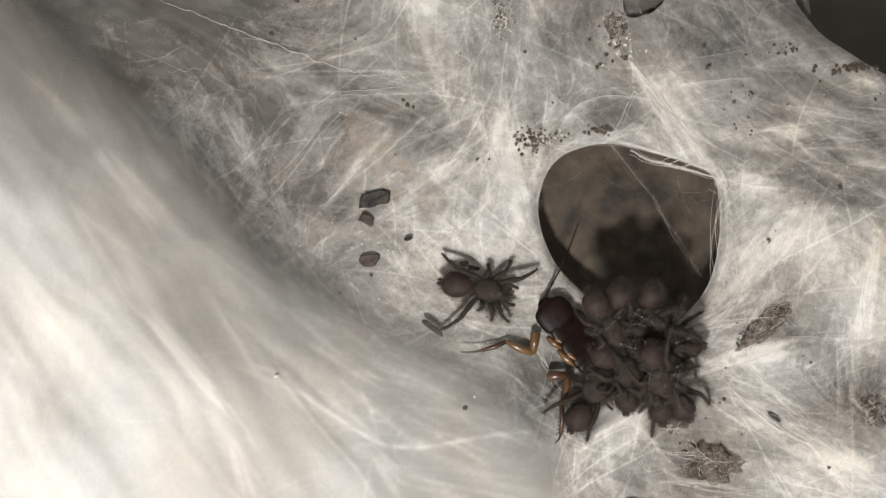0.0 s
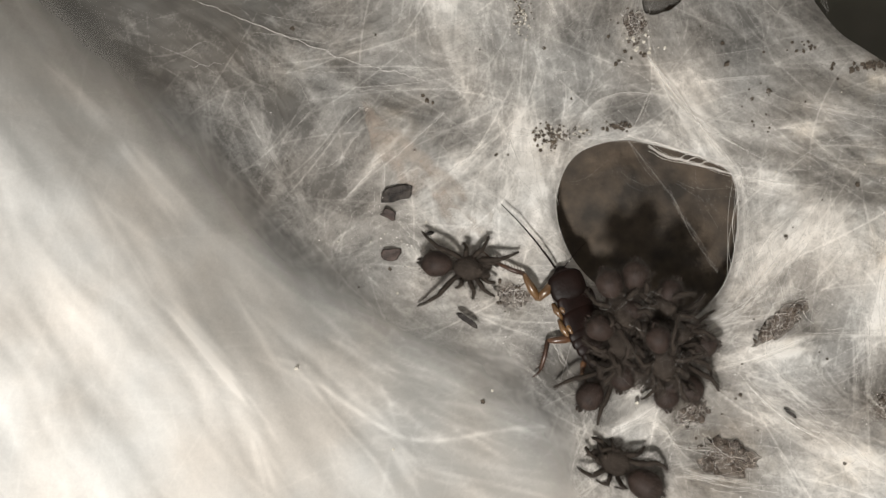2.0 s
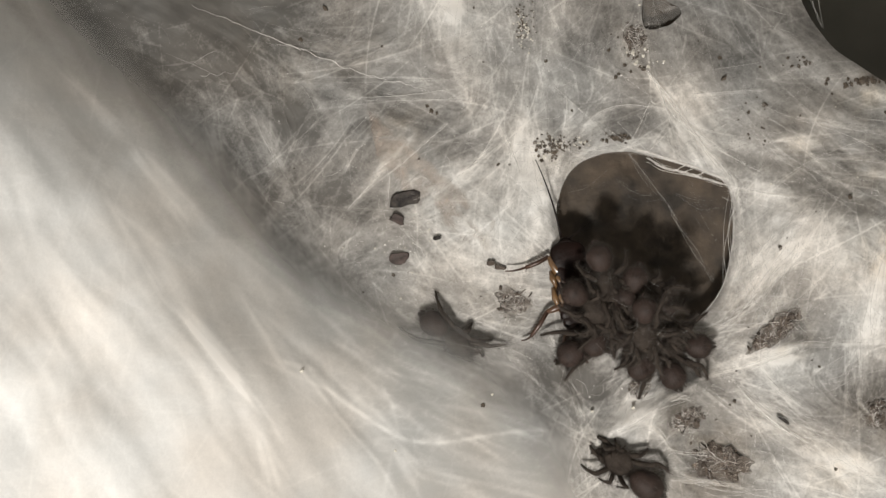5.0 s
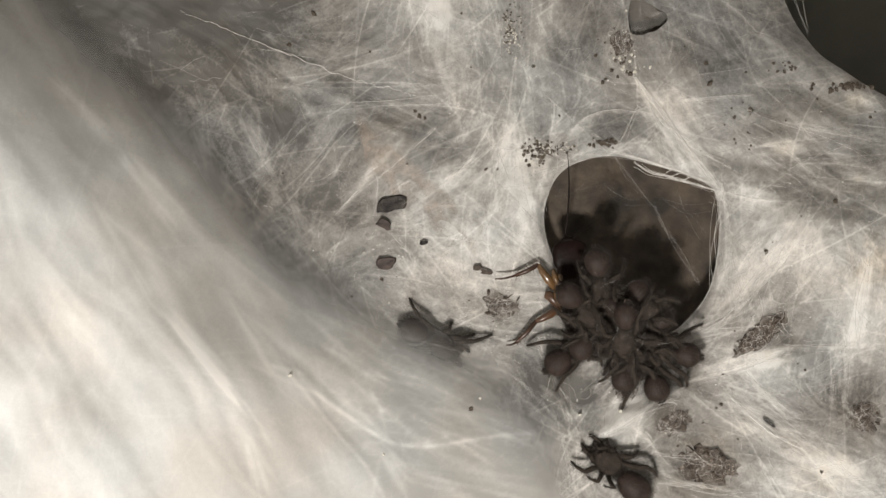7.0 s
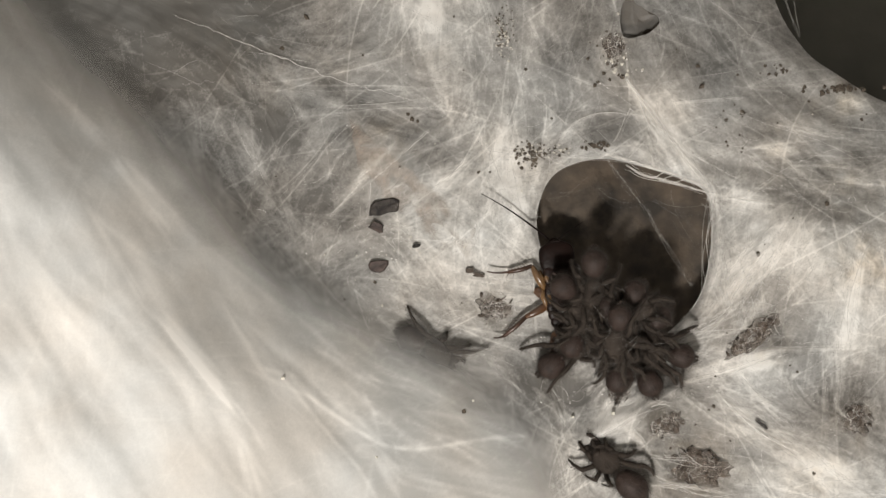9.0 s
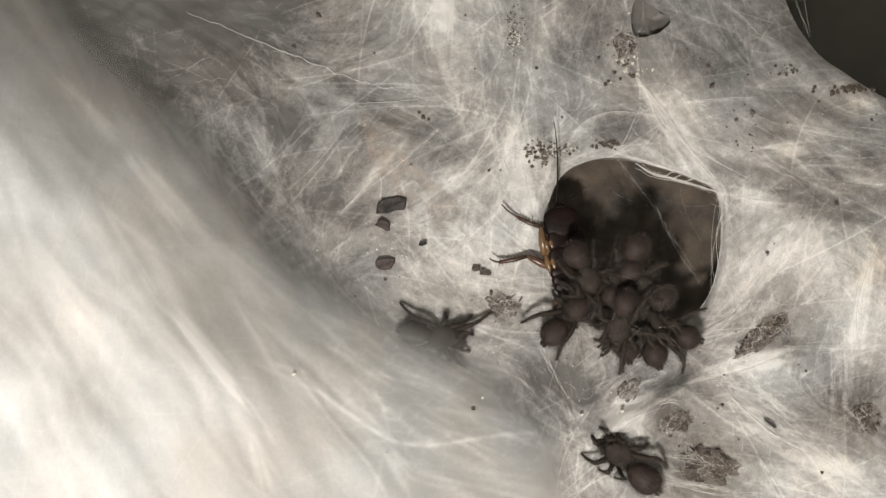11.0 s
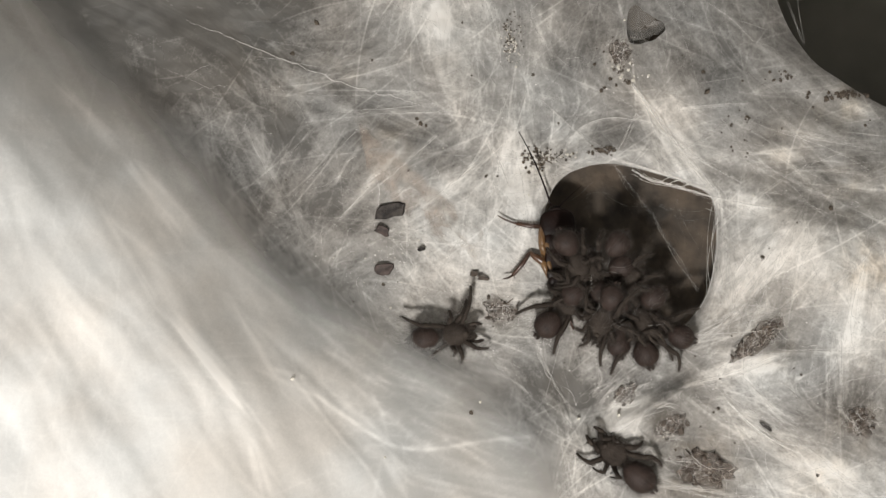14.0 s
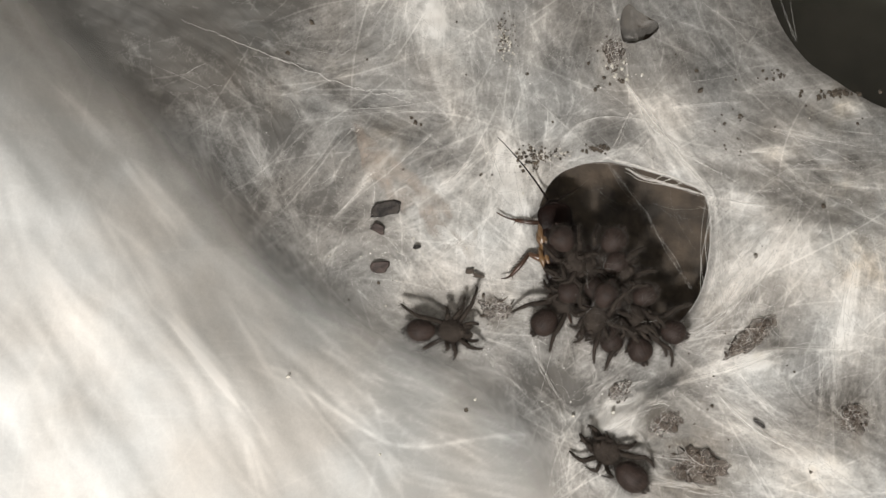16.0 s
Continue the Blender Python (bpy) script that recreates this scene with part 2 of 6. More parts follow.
CRUMB = material("soil_crumb", (0.030, 0.023, 0.017), 0.8, (0.10, 0.078, 0.055), 400, 0.9, 1500)
PALE = material("pale_crumb", (0.42, 0.40, 0.34), 0.7, (0.66, 0.63, 0.56), 500, 0.6, 1500)
GLINT = material("glint_bead", (0.82, 0.80, 0.76), 0.25, (0.9, 0.88, 0.84), 900, 0.1, 2000, coat=0.6)
RUST = material("rust_flake", (0.020, 0.014, 0.012), 0.75, (0.066, 0.046, 0.039), 700, 0.8, 1500)
HUSK = material("husk", (0.030, 0.022, 0.016), 0.75, (0.085, 0.062, 0.045), 700, 0.8, 1500)
LEAF = material("dry_leaf", (0.27, 0.22, 0.18), 0.8, (0.42, 0.37, 0.32), 260, 0.5, 900)

def half_veiled(m, clear, ragged=False, buried=False):
    """Lets what is under a thing show through it, as silk lies over it: ragged thins its edge, buried follows an attribute."""
    n, l = m.node_tree.nodes, m.node_tree.links
    t = n.new("ShaderNodeBsdfTransparent")
    x = n.new("ShaderNodeMixShader")
    no = n.new("ShaderNodeTexNoise")
    no.inputs["Scale"].default_value, no.inputs["Detail"].default_value = 420, 4
    at = n.new("ShaderNodeTexCoord")
    l.new(at.outputs["Object"], no.inputs["Vector"])
    r = n.new("ShaderNodeMapRange")
    r.inputs[1].default_value, r.inputs[2].default_value = 0.3, 0.7
    r.inputs[3].default_value, r.inputs[4].default_value = clear - 0.25, clear + 0.3
    l.new(no.outputs["Fac"], r.inputs[0])
    l.new(r.outputs[0], x.inputs[0])
    if ragged:
        off = n.new("ShaderNodeVectorMath")
        off.operation = "DISTANCE"
        off.inputs[1].default_value = (0.5, 0.5, 0.5)
        l.new(at.outputs["Generated"], off.inputs[0])
        edge = n.new("ShaderNodeMapRange")
        edge.inputs[1].default_value, edge.inputs[2].default_value = 0.32, 0.66
        edge.inputs[3].default_value, edge.inputs[4].default_value = 0.0, 0.75
        l.new(off.outputs["Value"], edge.inputs[0])
        both = n.new("ShaderNodeMath")
        both.operation, both.use_clamp = "ADD", True
        l.new(r.outputs[0], both.inputs[0])
        l.new(edge.outputs[0], both.inputs[1])
        l.new(both.outputs[0], x.inputs[0])
    if buried:
        deep = n.new("ShaderNodeAttribute")
        deep.attribute_name = "buried"
        both = n.new("ShaderNodeMath")
        both.operation, both.use_clamp = "ADD", True
        l.new(r.outputs[0], both.inputs[0])
        l.new(deep.outputs["Fac"], both.inputs[1])
        l.new(both.outputs[0], x.inputs[0])
    l.new(n["Principled BSDF"].outputs[0], x.inputs[1])
    l.new(t.outputs[0], x.inputs[2])
    l.new(x.outputs[0], n["Material Output"].inputs["Surface"])


MAT = material("matted_litter", (0.040, 0.030, 0.023), 0.85, (0.135, 0.104, 0.080), 600, 0.6, 1500)
half_veiled(MAT, 0.24, True)
half_veiled(LEAF, 0.62, buried=True)

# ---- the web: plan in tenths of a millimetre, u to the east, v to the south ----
EYE = 0.2097


def spot(u, v, z):
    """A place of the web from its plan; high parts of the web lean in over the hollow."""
    k = (EYE - z) / EYE * 1e-4
    return np.stack([(u - 784) * k, (441 - v) * k, z + 0 * u], -1)


HOLE = [(962, 400), (968, 350), (990, 308), (1030, 284), (1085, 277), (1150, 290), (1215, 309), (1262, 335), (1274, 390), (1270, 450),
        (1254, 515), (1222, 562), (1185, 590), (1130, 588), (1075, 560), (1020, 515), (982, 465)]
HOLE_C = (1118, 430)


def closed_curve(pts, steps=12):
    p = np.array(pts, float)
    a, b, c, d = np.roll(p, 1, 0), p, np.roll(p, -1, 0), np.roll(p, -2, 0)
    t = (np.arange(steps) / steps)[None, :, None]
    q = 0.5 * (2 * b[:, None] + (c - a)[:, None] * t + (2 * a - 5 * b + 4 * c - d)[:, None] * t ** 2 + (3 * b - a - 3 * c + d)[:, None] * t ** 3)
    return q.reshape(-1, 2)


def ring_of(pts, centre):
    """The angles and reaches of a closed line about a centre, in order."""
    line = closed_curve(pts)
    du, dv = line[:, 0] - centre[0], line[:, 1] - centre[1]
    order = np.argsort(np.arctan2(dv, du))
    return np.arctan2(dv, du)[order], np.hypot(du, dv)[order]


HOLE_A, HOLE_R = ring_of(HOLE, HOLE_C)
CORNER_C = (1700, -140)
CORNER_A, CORNER_R = ring_of([(1371, -100), (1376, -58), (1382, -18), (1400, 27), (1422, 62), (1453, 98), (1493, 125), (1533, 151), (1576, 174), (1640, 196), (1720, 210), (1850, 190),
                              (1960, 60), (1980, -140), (1900, -330), (1700, -420), (1500, -380), (1400, -260)], CORNER_C)
TEAR_C = (1146, 32)
TEAR_A, TEAR_R = ring_of([(1114, 9), (1120, -4), (1130, -8), (1140, 2), (1150, 7), (1165, 17), (1178, 24), (1181, 36), (1172, 46), (1160, 55), (1148, 58), (1137, 62), (1124, 62), (1116, 57), (1112, 35)], TEAR_C)


def hole_out(u, v):
    """How far a place of the plan lies outside the burrow's mouth, in plan units."""
    du, dv = u - HOLE_C[0], v - HOLE_C[1]
    return np.hypot(du, dv) - np.interp(np.arctan2(dv, du), HOLE_A, HOLE_R, period=2 * math.pi)


def corner_out(u, v):
    du, dv = u - CORNER_C[0], v - CORNER_C[1]
    return np.hypot(du, dv) - np.interp(np.arctan2(dv, du), CORNER_A, CORNER_R, period=2 * math.pi)


def small_out(u, v):
    du, dv = u - TEAR_C[0], v - TEAR_C[1]
    return np.hypot(du, dv) - np.interp(np.arctan2(dv, du), TEAR_A, TEAR_R, period=2 * math.pi)


# crest line where the near curtain of silk folds over the hollow
FOLD = [(-240, -460), (110, -64), (196, 36), (330, 166), (436, 300), (530, 416), (610, 478), (690, 516), (790, 546), (880, 602), (944, 684), (990, 750),
        (1040, 800), (1075, 900), (1100, 1200)]


def fold_in(u, v):
    """How far a place lies inside the curtain (west and south of its fold)."""
    p = np.array(FOLD, float)
    best = np.full(np.shape(u), 1e9)
    sign = np.ones(np.shape(u))
    for (x0, y0), (x1, y1) in zip(p[:-1], p[1:]):
        dx, dy = x1 - x0, y1 - y0
        t = np.clip(((u - x0) * dx + (v - y0) * dy) / (dx * dx + dy * dy), 0, 1)
        ex, ey = u - x0 - t * dx, v - y0 - t * dy
        d = np.hypot(ex, ey)
        side = np.where(dx * ey - dy * ex > 0, 1.0, -1.0)
        sign = np.where(d < best, side, sign)
        best = np.minimum(best, d)
    return best * sign


def height_main(u, v):
    h = 0.0012 * field(u, v, 130, 1) + 0.0006 * field(u, v, 50, 2) + 0.00022 * field(u, v, 17, 3)
    out = hole_out(u, v)
    h = h + 0.0012 * np.exp(-np.maximum(out, 0) / 40) - 0.0025 * np.exp(-np.maximum(out, 0) / 9)
    h = h - 0.003 * soft(320, -150, v) * soft(1000, 300, u)
    h = h - 0.0025 * np.exp(-((u - 560) / 170) ** 2 - ((v - 330) / 190) ** 2)
    h = h - 0.004 * np.exp(-((u - 1010) / 50) ** 2 - ((v - 700) / 55) ** 2)
    h = h + 0.005 * soft(1240, 1600, u) + 0.004 * np.exp(-((u - 1420) / 90) ** 2 - ((v - 430) / 80) ** 2)
    h = h + 0.003 * np.exp(-(((u - 1100) * 0.5 + (v - 750) * 0.87) / 22) ** 2) * soft(1000, 1050, u) * soft(1260, 1200, u)
    ridge = np.sin((v - 0.35 * u) / 24.0 + 2 * field(u, v, 120, 8))
    h = h + 0.0006 * ridge * soft(1150, 1300, u) * soft(460, 330, v)
    h = h - 0.004 * np.exp(-np.maximum(corner_out(u, v), 0) / 25)
    return h


def height_near(u, v):
    s = np.maximum(fold_in(u, v), 0)
    top = 0.006 + 0.027 * soft(950, 200, u)
    h = 0.0015 + 0.0012 * np.exp(-((u - 760) / 110) ** 2) * soft(-10, 25, s) + top * (0.75 * soft(-70, 330, s) + 0.25 * soft(0, 900, s))
    return h + 0.0010 * field(u, v, 130, 11) * soft(0, 60, s) + 0.00012 * field(u, v, 40, 12)


# which way the silk runs: place and angle in degrees
FLOW_WEST = [(230, 80, 15), (520, 100, 25), (150, 150, 48), (420, 250, 62), (560, 280, -50), (650, 350, -42), (800, 300, -40), (700, 180, 20), (880, 60, 80),
             (650, 50, -32), (960, 120, 68), (910, 330, 82), (940, 220, 85), (800, 470, 40), (850, 570, 10), (780, 20, 88), (470, 400, 55), (360, 30, 15)]
FLOW_EAST = [(1180, 230, 52), (1120, 120, 50), (1300, 80, 48), (1350, 200, 22), (1460, 300, 14), (1530, 420, 24), (1300, 450, 98), (1330, 560, -52),
             (1400, 430, -58), (1500, 620, 95), (1545, 520, 108), (1450, 810, 30), (1250, 670, 24), (1140, 720, -36), (1300, 730, 22), (985, 720, 62),
             (1050, 740, -60), (1100, 215, -15), (1020, 250, -40), (1180, 850, 40), (1200, 30, 60), (1050, 40, 110)]
FLOW_NEAR = [(60, 120, 58), (150, 300, 57), (300, 500, 54), (500, 650, 46), (620, 740, 36), (720, 790, 10), (850, 690, 24), (900, 800, -2), (400, 820, 57),
             (100, 700, 60), (250, 300, 52), (500, 540, 44), (700, 640, 34), (850, 860, 20), (960, 740, 50), (600, 850, 40), (800, 740, 20)]


def flow(u, v, controls, reach=110.0):
    c = s = 0
    for cu, cv, a in controls:
        w = 1.0 / (((u - cu) ** 2 + (v - cv) ** 2) / reach ** 2 + 0.08) ** 1.6
        c, s = c + w * math.cos(2 * radians(a)), s + w * math.sin(2 * radians(a))
    return np.arctan2(s, c) / 2


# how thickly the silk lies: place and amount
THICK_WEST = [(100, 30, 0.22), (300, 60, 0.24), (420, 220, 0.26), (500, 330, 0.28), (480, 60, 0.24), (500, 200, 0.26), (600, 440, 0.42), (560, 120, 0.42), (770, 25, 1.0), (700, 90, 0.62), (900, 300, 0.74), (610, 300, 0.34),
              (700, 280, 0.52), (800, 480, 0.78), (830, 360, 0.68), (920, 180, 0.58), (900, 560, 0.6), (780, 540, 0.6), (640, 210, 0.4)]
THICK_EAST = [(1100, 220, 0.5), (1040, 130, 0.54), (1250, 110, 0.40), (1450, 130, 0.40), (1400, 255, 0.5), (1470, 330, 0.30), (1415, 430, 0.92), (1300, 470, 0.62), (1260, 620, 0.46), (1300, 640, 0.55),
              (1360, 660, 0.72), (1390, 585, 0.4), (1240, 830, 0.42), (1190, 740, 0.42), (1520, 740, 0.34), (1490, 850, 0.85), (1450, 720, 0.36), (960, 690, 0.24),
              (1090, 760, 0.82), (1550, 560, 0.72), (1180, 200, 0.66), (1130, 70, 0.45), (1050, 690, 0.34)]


def thickness(u, v, controls, reach=80.0):
    a = b = 0
    for cu, cv, k in controls:
        w = 1.0 / (((u - cu) ** 2 + (v - cv) ** 2) / reach ** 2 + 0.1) ** 1.8
        a, b = a + w * k, b + w
    return a / b


def combed(noise_map, angle, steps, step):
    """Smears a noise along the silk's run."""
    h, w = noise_map.shape
    jj, ii = np.meshgrid(np.arange(w, dtype=float), np.arange(h, dtype=float))
    total = noise_map.copy()
    for sgn in (1, -1):
        x, y = jj.copy(), ii.copy()
        for _ in range(steps):
            xi, yi = np.clip(x.round().astype(int), 0, w - 1), np.clip(y.round().astype(int), 0, h - 1)
            a = angle[yi, xi]
            x, y = x + sgn * step * np.cos(a), y + sgn * step * np.sin(a)
            xi, yi = np.clip(x.round().astype(int), 0, w - 1), np.clip(y.round().astype(int), 0, h - 1)
            total += noise_map[yi, xi]
    total -= total.mean()
    return total / total.std()


def laid(U, V, step, controls, count, lo, hi, spread, bow, seed, blur):
    """Straight fibres felted into a sheet: how much of them lies at each place, about 0, of spread 1."""
    r = np.random.default_rng(seed)
    u, v, ln = r.uniform(U.min(), U.max(), count), r.uniform(V.min(), V.max(), count), r.uniform(lo, hi, count)[:, None]
    a = (flow(u, v, controls) + r.normal(0, spread, count))[:, None]
    t = np.linspace(-0.5, 0.5, int(hi / step * 1.3))[None]
    side = r.normal(0, bow, (count, 1)) * ln * (0.25 - t ** 2)
    x = (u[:, None] + t * ln * np.cos(a) - side * np.sin(a) - U[0, 0]) / step
    y = (v[:, None] + t * ln * np.sin(a) + side * np.cos(a) - V[0, 0]) / step
    w = r.exponential(1.0, (count, 1)) * np.cos(math.pi * t) * ln / hi
    h, k = U.shape
    i, j = np.floor(y).astype(int), np.floor(x).astype(int)
    fy, fx = y - i, x - j
    total = np.zeros((h + 2, k + 2))
    for di, wy in ((0, 1 - fy), (1, fy)):
        for dj, wx in ((0, 1 - fx), (1, fx)):
            np.add.at(total, (np.clip(i + di, -1, h) + 1, np.clip(j + dj, -1, k) + 1), w * wy * wx)
    total = total[1:-1, 1:-1]
    for _ in range(blur):
        for axis in (0, 1):
            total = 0.5 * total + 0.25 * (np.roll(total, 1, axis) + np.roll(total, -1, axis))
    return (total - total.mean()) / total.std()


def fold_lines(u, v, lines, width):
    """Soft folds along lines of the plan: extra thickness and fold brightness, as silk amount."""
    out = 0 * u
    for x0, y0, x1, y1, k in lines:
        dx, dy = x1 - x0, y1 - y0
        t = np.clip(((u - x0) * dx + (v - y0) * dy) / (dx * dx + dy * dy), 0, 1)
        d = np.hypot(u - x0 - t * dx, v - y0 - t * dy)
        out = np.maximum(out, k * np.clip(1.5 * np.sin(math.pi * np.clip(t, 0.02, 0.98)), 0, 1) * np.exp(-(d / (width * (0.4 + np.sin(math.pi * np.clip(t, 0.05, 0.95))))) ** 2))
    return out


def crease_lines(u, v, lines, width):
    """Thin unbroken creases along smooth lines of the plan, fading at their ends."""
    out = 0 * u
    for pts, k in lines:
        p = np.array(pts, float)
        t = np.linspace(0, len(p) - 1, 8 * (len(p) - 1) + 1)
        q = np.stack([np.interp(t, np.arange(len(p)), p[:, i]) for i in (0, 1)], 1)
        for _ in range(6):
            q[1:-1] = 0.25 * q[:-2] + 0.5 * q[1:-1] + 0.25 * q[2:]
        fade = np.clip(1.4 * np.sin(math.pi * np.linspace(0.06, 0.94, len(q))) ** 0.7, 0, 1) * (0.75 + 0.25 * np.sin(np.arange(len(q)) * 0.9))
        lo, hi = q.min(0) - 4 * width, q.max(0) + 4 * width
        near = (u > lo[0]) & (u < hi[0]) & (v > lo[1]) & (v < hi[1])
        un, vn, best = u[near], v[near], 0 * u[near]
        for i in range(len(q) - 1):
            d = q[i + 1] - q[i]
            s = np.clip(((un - q[i, 0]) * d[0] + (vn - q[i, 1]) * d[1]) / (d @ d), 0, 1)
            dist = np.hypot(un - q[i, 0] - s * d[0], vn - q[i, 1] - s * d[1])
            best = np.maximum(best, k * (fade[i] * (1 - s) + fade[i + 1] * s) * np.exp(-(dist / width) ** 2))
        out[near] = np.maximum(out[near], best)
    return out


# where soil has stained the silk: place, reach, amount
STAINS = [(1390, 255, 55, 0.4), (1520, 330, 60, 0.6), (1550, 470, 60, 0.9), (1500, 180, 50, 0.8), (690, 250, 60, 0.6), (600, 110, 60, 0.35), (1240, 825, 65, 0.9), (1185, 742, 40, 0.7),
          (1376, 588, 45, 0.7), (885, 542, 40, 0.5), (480, 150, 70, 0.35), (1095, 85, 35, 0.7), (1530, 740, 50, 0.6), (1000, 700, 40, 0.3), (1460, 840, 60, 0.5), (440, 60, 60, 0.35)]


def sheet(name, u0, u1, v0, v1, step, controls, height, keep, amount, mat, relief, cover=None, snap=None, seed=3, ridges=lambda u, v: -0.10, grain=1.0, streak=0.03, long_run=12):
    """A sheet of felted silk over the plan."""
    us, vs = np.arange(u0, u1 + 1, step, dtype=float), np.arange(v0, v1 + 1, step, dtype=float)
    U, V = np.meshgrid(us, vs)
    ang = flow(U, V, controls)
    r = np.random.default_rng(seed)
    lines = [combed(r.normal(size=U.shape), ang + turn + 0.5 * field(U, V, 140, seed + 5 + i), 26, 1.0) for i, turn in enumerate((0.0, 0.55, -0.6, 1.5))]
    fine = lines[0]
    threads_in = np.clip(np.maximum.reduce([lines[0], lines[1] - 0.5, lines[2] - 0.5, lines[3] - 1.0]) - 1.25, 0, 2.5)
    for axis in (0, 1):
        threads_in = 0.5 * threads_in + 0.25 * (np.roll(threads_in, 1, axis) + np.roll(threads_in, -1, axis))
    cloud = combed(field(U, V, 20, seed + 14) + 0.7 * field(U, V, 9, seed + 15), ang, 5, 2.0) * 0.35 + 0.6 * field(U, V, 45, seed + 11) + 0.4 * field(U, V, 18, seed + 12) + 0.4 * field(U, V, 7, seed + 13)
    coarse = combed(field(U, V, 11 if grain > 0.5 else 26, seed + 7) + 0.8 * field(U, V, 30, seed + 8), ang + 0.4 * field(U, V, 90, seed + 9), long_run, 2.0)
    fibres = laid(U, V, step, controls, 6500, 40, 330, 0.7, 0.25, seed + 60, 0)
    swathes = laid(U, V, step, controls, 1500, 80, 420, 0.5, 0.3, seed + 61, 8)
    patchy = 0.55 + 0.45 * field(U, V, 75, seed + 62)
    silk = amount(U, V) + grain * (0.10 * patchy * threads_in + 0.010 * fine + 0.055 * np.clip(fibres, -1, 4) + 0.042 * np.clip(swathes, -1.6, 2.5)) + 0.085 * grain * cloud + streak * coarse + ridges(U, V)
    if snap is not None:
        U, V = snap(U, V, step)
    Z = height(U, V) + relief * (grain * 0.35 * fine + 1.0 * coarse)
    P = spot(U, V, Z).reshape(-1, 3)
    idx = np.arange(U.size).reshape(U.shape)
    q = np.stack([idx[1:, :-1], idx[1:, 1:], idx[:-1, 1:], idx[:-1, :-1]], -1).reshape(-1, 4)
    k = keep(U, V, step).reshape(-1)
    q = q[k[q].all(1)]
    used = np.unique(q)
    remap = np.zeros(U.size, int)
    remap[used] = np.arange(len(used))
    me = mesh_of(name, P[used], remap[q])
    me.attributes.new("silk", "FLOAT", "POINT").data.foreach_set("value", silk.reshape(-1)[used].astype(np.float32))
    stain = sum(k * np.exp(-((U - a) / r0) ** 2 - ((V - b) / r0) ** 2) for a, b, r0, k in STAINS) * (0.45 + 0.35 * field(U, V, 16, seed + 40))
    me.attributes.new("stain", "FLOAT", "POINT").data.foreach_set("value", np.clip(stain, 0, 1).reshape(-1)[used].astype(np.float32))
    if cover is not None:
        me.attributes.new("cover", "FLOAT", "POINT").data.foreach_set("value", cover(U, V, fine, coarse).reshape(-1)[used].astype(np.float32))
    me.materials.append(mat)
    return new(name, me)


def snap_main(U, V, step):
    """Draws the nearest points of the grid onto the edge of each opening."""
    U, V = U.copy(), V.copy()
    for out in (hole_out, corner_out, small_out):
        for _ in range(2):
            d = out(U, V)
            gu, gv = (out(U + 0.5, V) - out(U - 0.5, V)), (out(U, V + 0.5) - out(U, V - 0.5))
            g = gu * gu + gv * gv + 1e-6
            near = np.abs(d) < step * 0.75
            U[near] -= (d * gu / g)[near]
            V[near] -= (d * gv / g)[near]
    return U, V


def keep_main(U, V, step):
    return (hole_out(U, V) > -0.3 * step) & (corner_out(U, V) > -0.3 * step) & (small_out(U, V) > -0.3 * step)


def keep_near(U, V, step):
    return fold_in(U, V) > 6 * field(U, V, 40, 77) + 4


ALL_MAIN = FLOW_WEST + FLOW_EAST
ALL_THICK = THICK_WEST + THICK_EAST
MAIN_FOLDS_A = [(1112, 125, 1262, 322, 0.30), (905, 200, 932, 430, 0.22), (1236, 592, 1400, 396, 0.25), (1045, 762, 1165, 692, 0.22), (770, -20, 790, 60, 0.30),
                (1330, 275, 1440, 262, 0.28), (1440, 262, 1570, 330, 0.22), (1290, 345, 1380, 360, 0.25), (1545, 430, 1500, 650, 0.25), (1270, 660, 1420, 620, 0.30),
                (1250, 680, 1570, 880, 0.22), (600, 375, 694, 260, 0.18), (716, 374, 852, 268, 0.18)]
MAIN_FOLDS_B = [(955, 680, 1026, 738, 0.42), (1075, 735, 1145, 705, 0.3), (1490, 170, 1570, 190, 0.25), (1000, 250, 1060, 205, 0.15), (1380, 500, 1310, 640, 0.2),
                (960, 20, 930, 200, 0.12), (426, 83, 640, -10, 0.16), (424, 203, 494, 324, 0.14), (1204, 679, 1391, 617, 0.25), (1373, 254, 1506, 365, 0.2),
                (1533, 439, 1511, 395, 0.15), (1493, 581, 1495, 714, 0.18), (1302, 484, 1360, 408, 0.2)]
MAIN_FOLDS = MAIN_FOLDS_A + MAIN_FOLDS_B
# thin silk, and shade under creases and in the pocket, as less silk amount
GAPS_AND_SHADE_A = [(1320, 235, 1400, 225, 0.16), (960, 60, 1050, 120, 0.14), (1380, 310, 1560, 290, 0.20), (1060, 225, 1150, 230, 0.16), (640, 420, 560, 300, 0.12),
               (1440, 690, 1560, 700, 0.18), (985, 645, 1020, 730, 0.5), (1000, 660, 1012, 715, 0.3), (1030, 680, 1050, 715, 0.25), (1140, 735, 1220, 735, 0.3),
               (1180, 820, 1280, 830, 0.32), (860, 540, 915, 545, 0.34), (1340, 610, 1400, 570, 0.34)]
GAPS_AND_SHADE_B = [(1200, 40, 1330, 140, 0.12), (1105, 690, 1125, 680, 0.3), (120, 0, 540, 40, 0.26), (470, 180, 560, 300, 0.13), (330, 90, 470, 190, 0.1),
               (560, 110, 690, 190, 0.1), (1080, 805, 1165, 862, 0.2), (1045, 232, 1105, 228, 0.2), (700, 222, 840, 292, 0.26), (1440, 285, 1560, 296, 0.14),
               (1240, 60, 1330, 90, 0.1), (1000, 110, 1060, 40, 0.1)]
GAPS_AND_SHADE = GAPS_AND_SHADE_A + GAPS_AND_SHADE_B


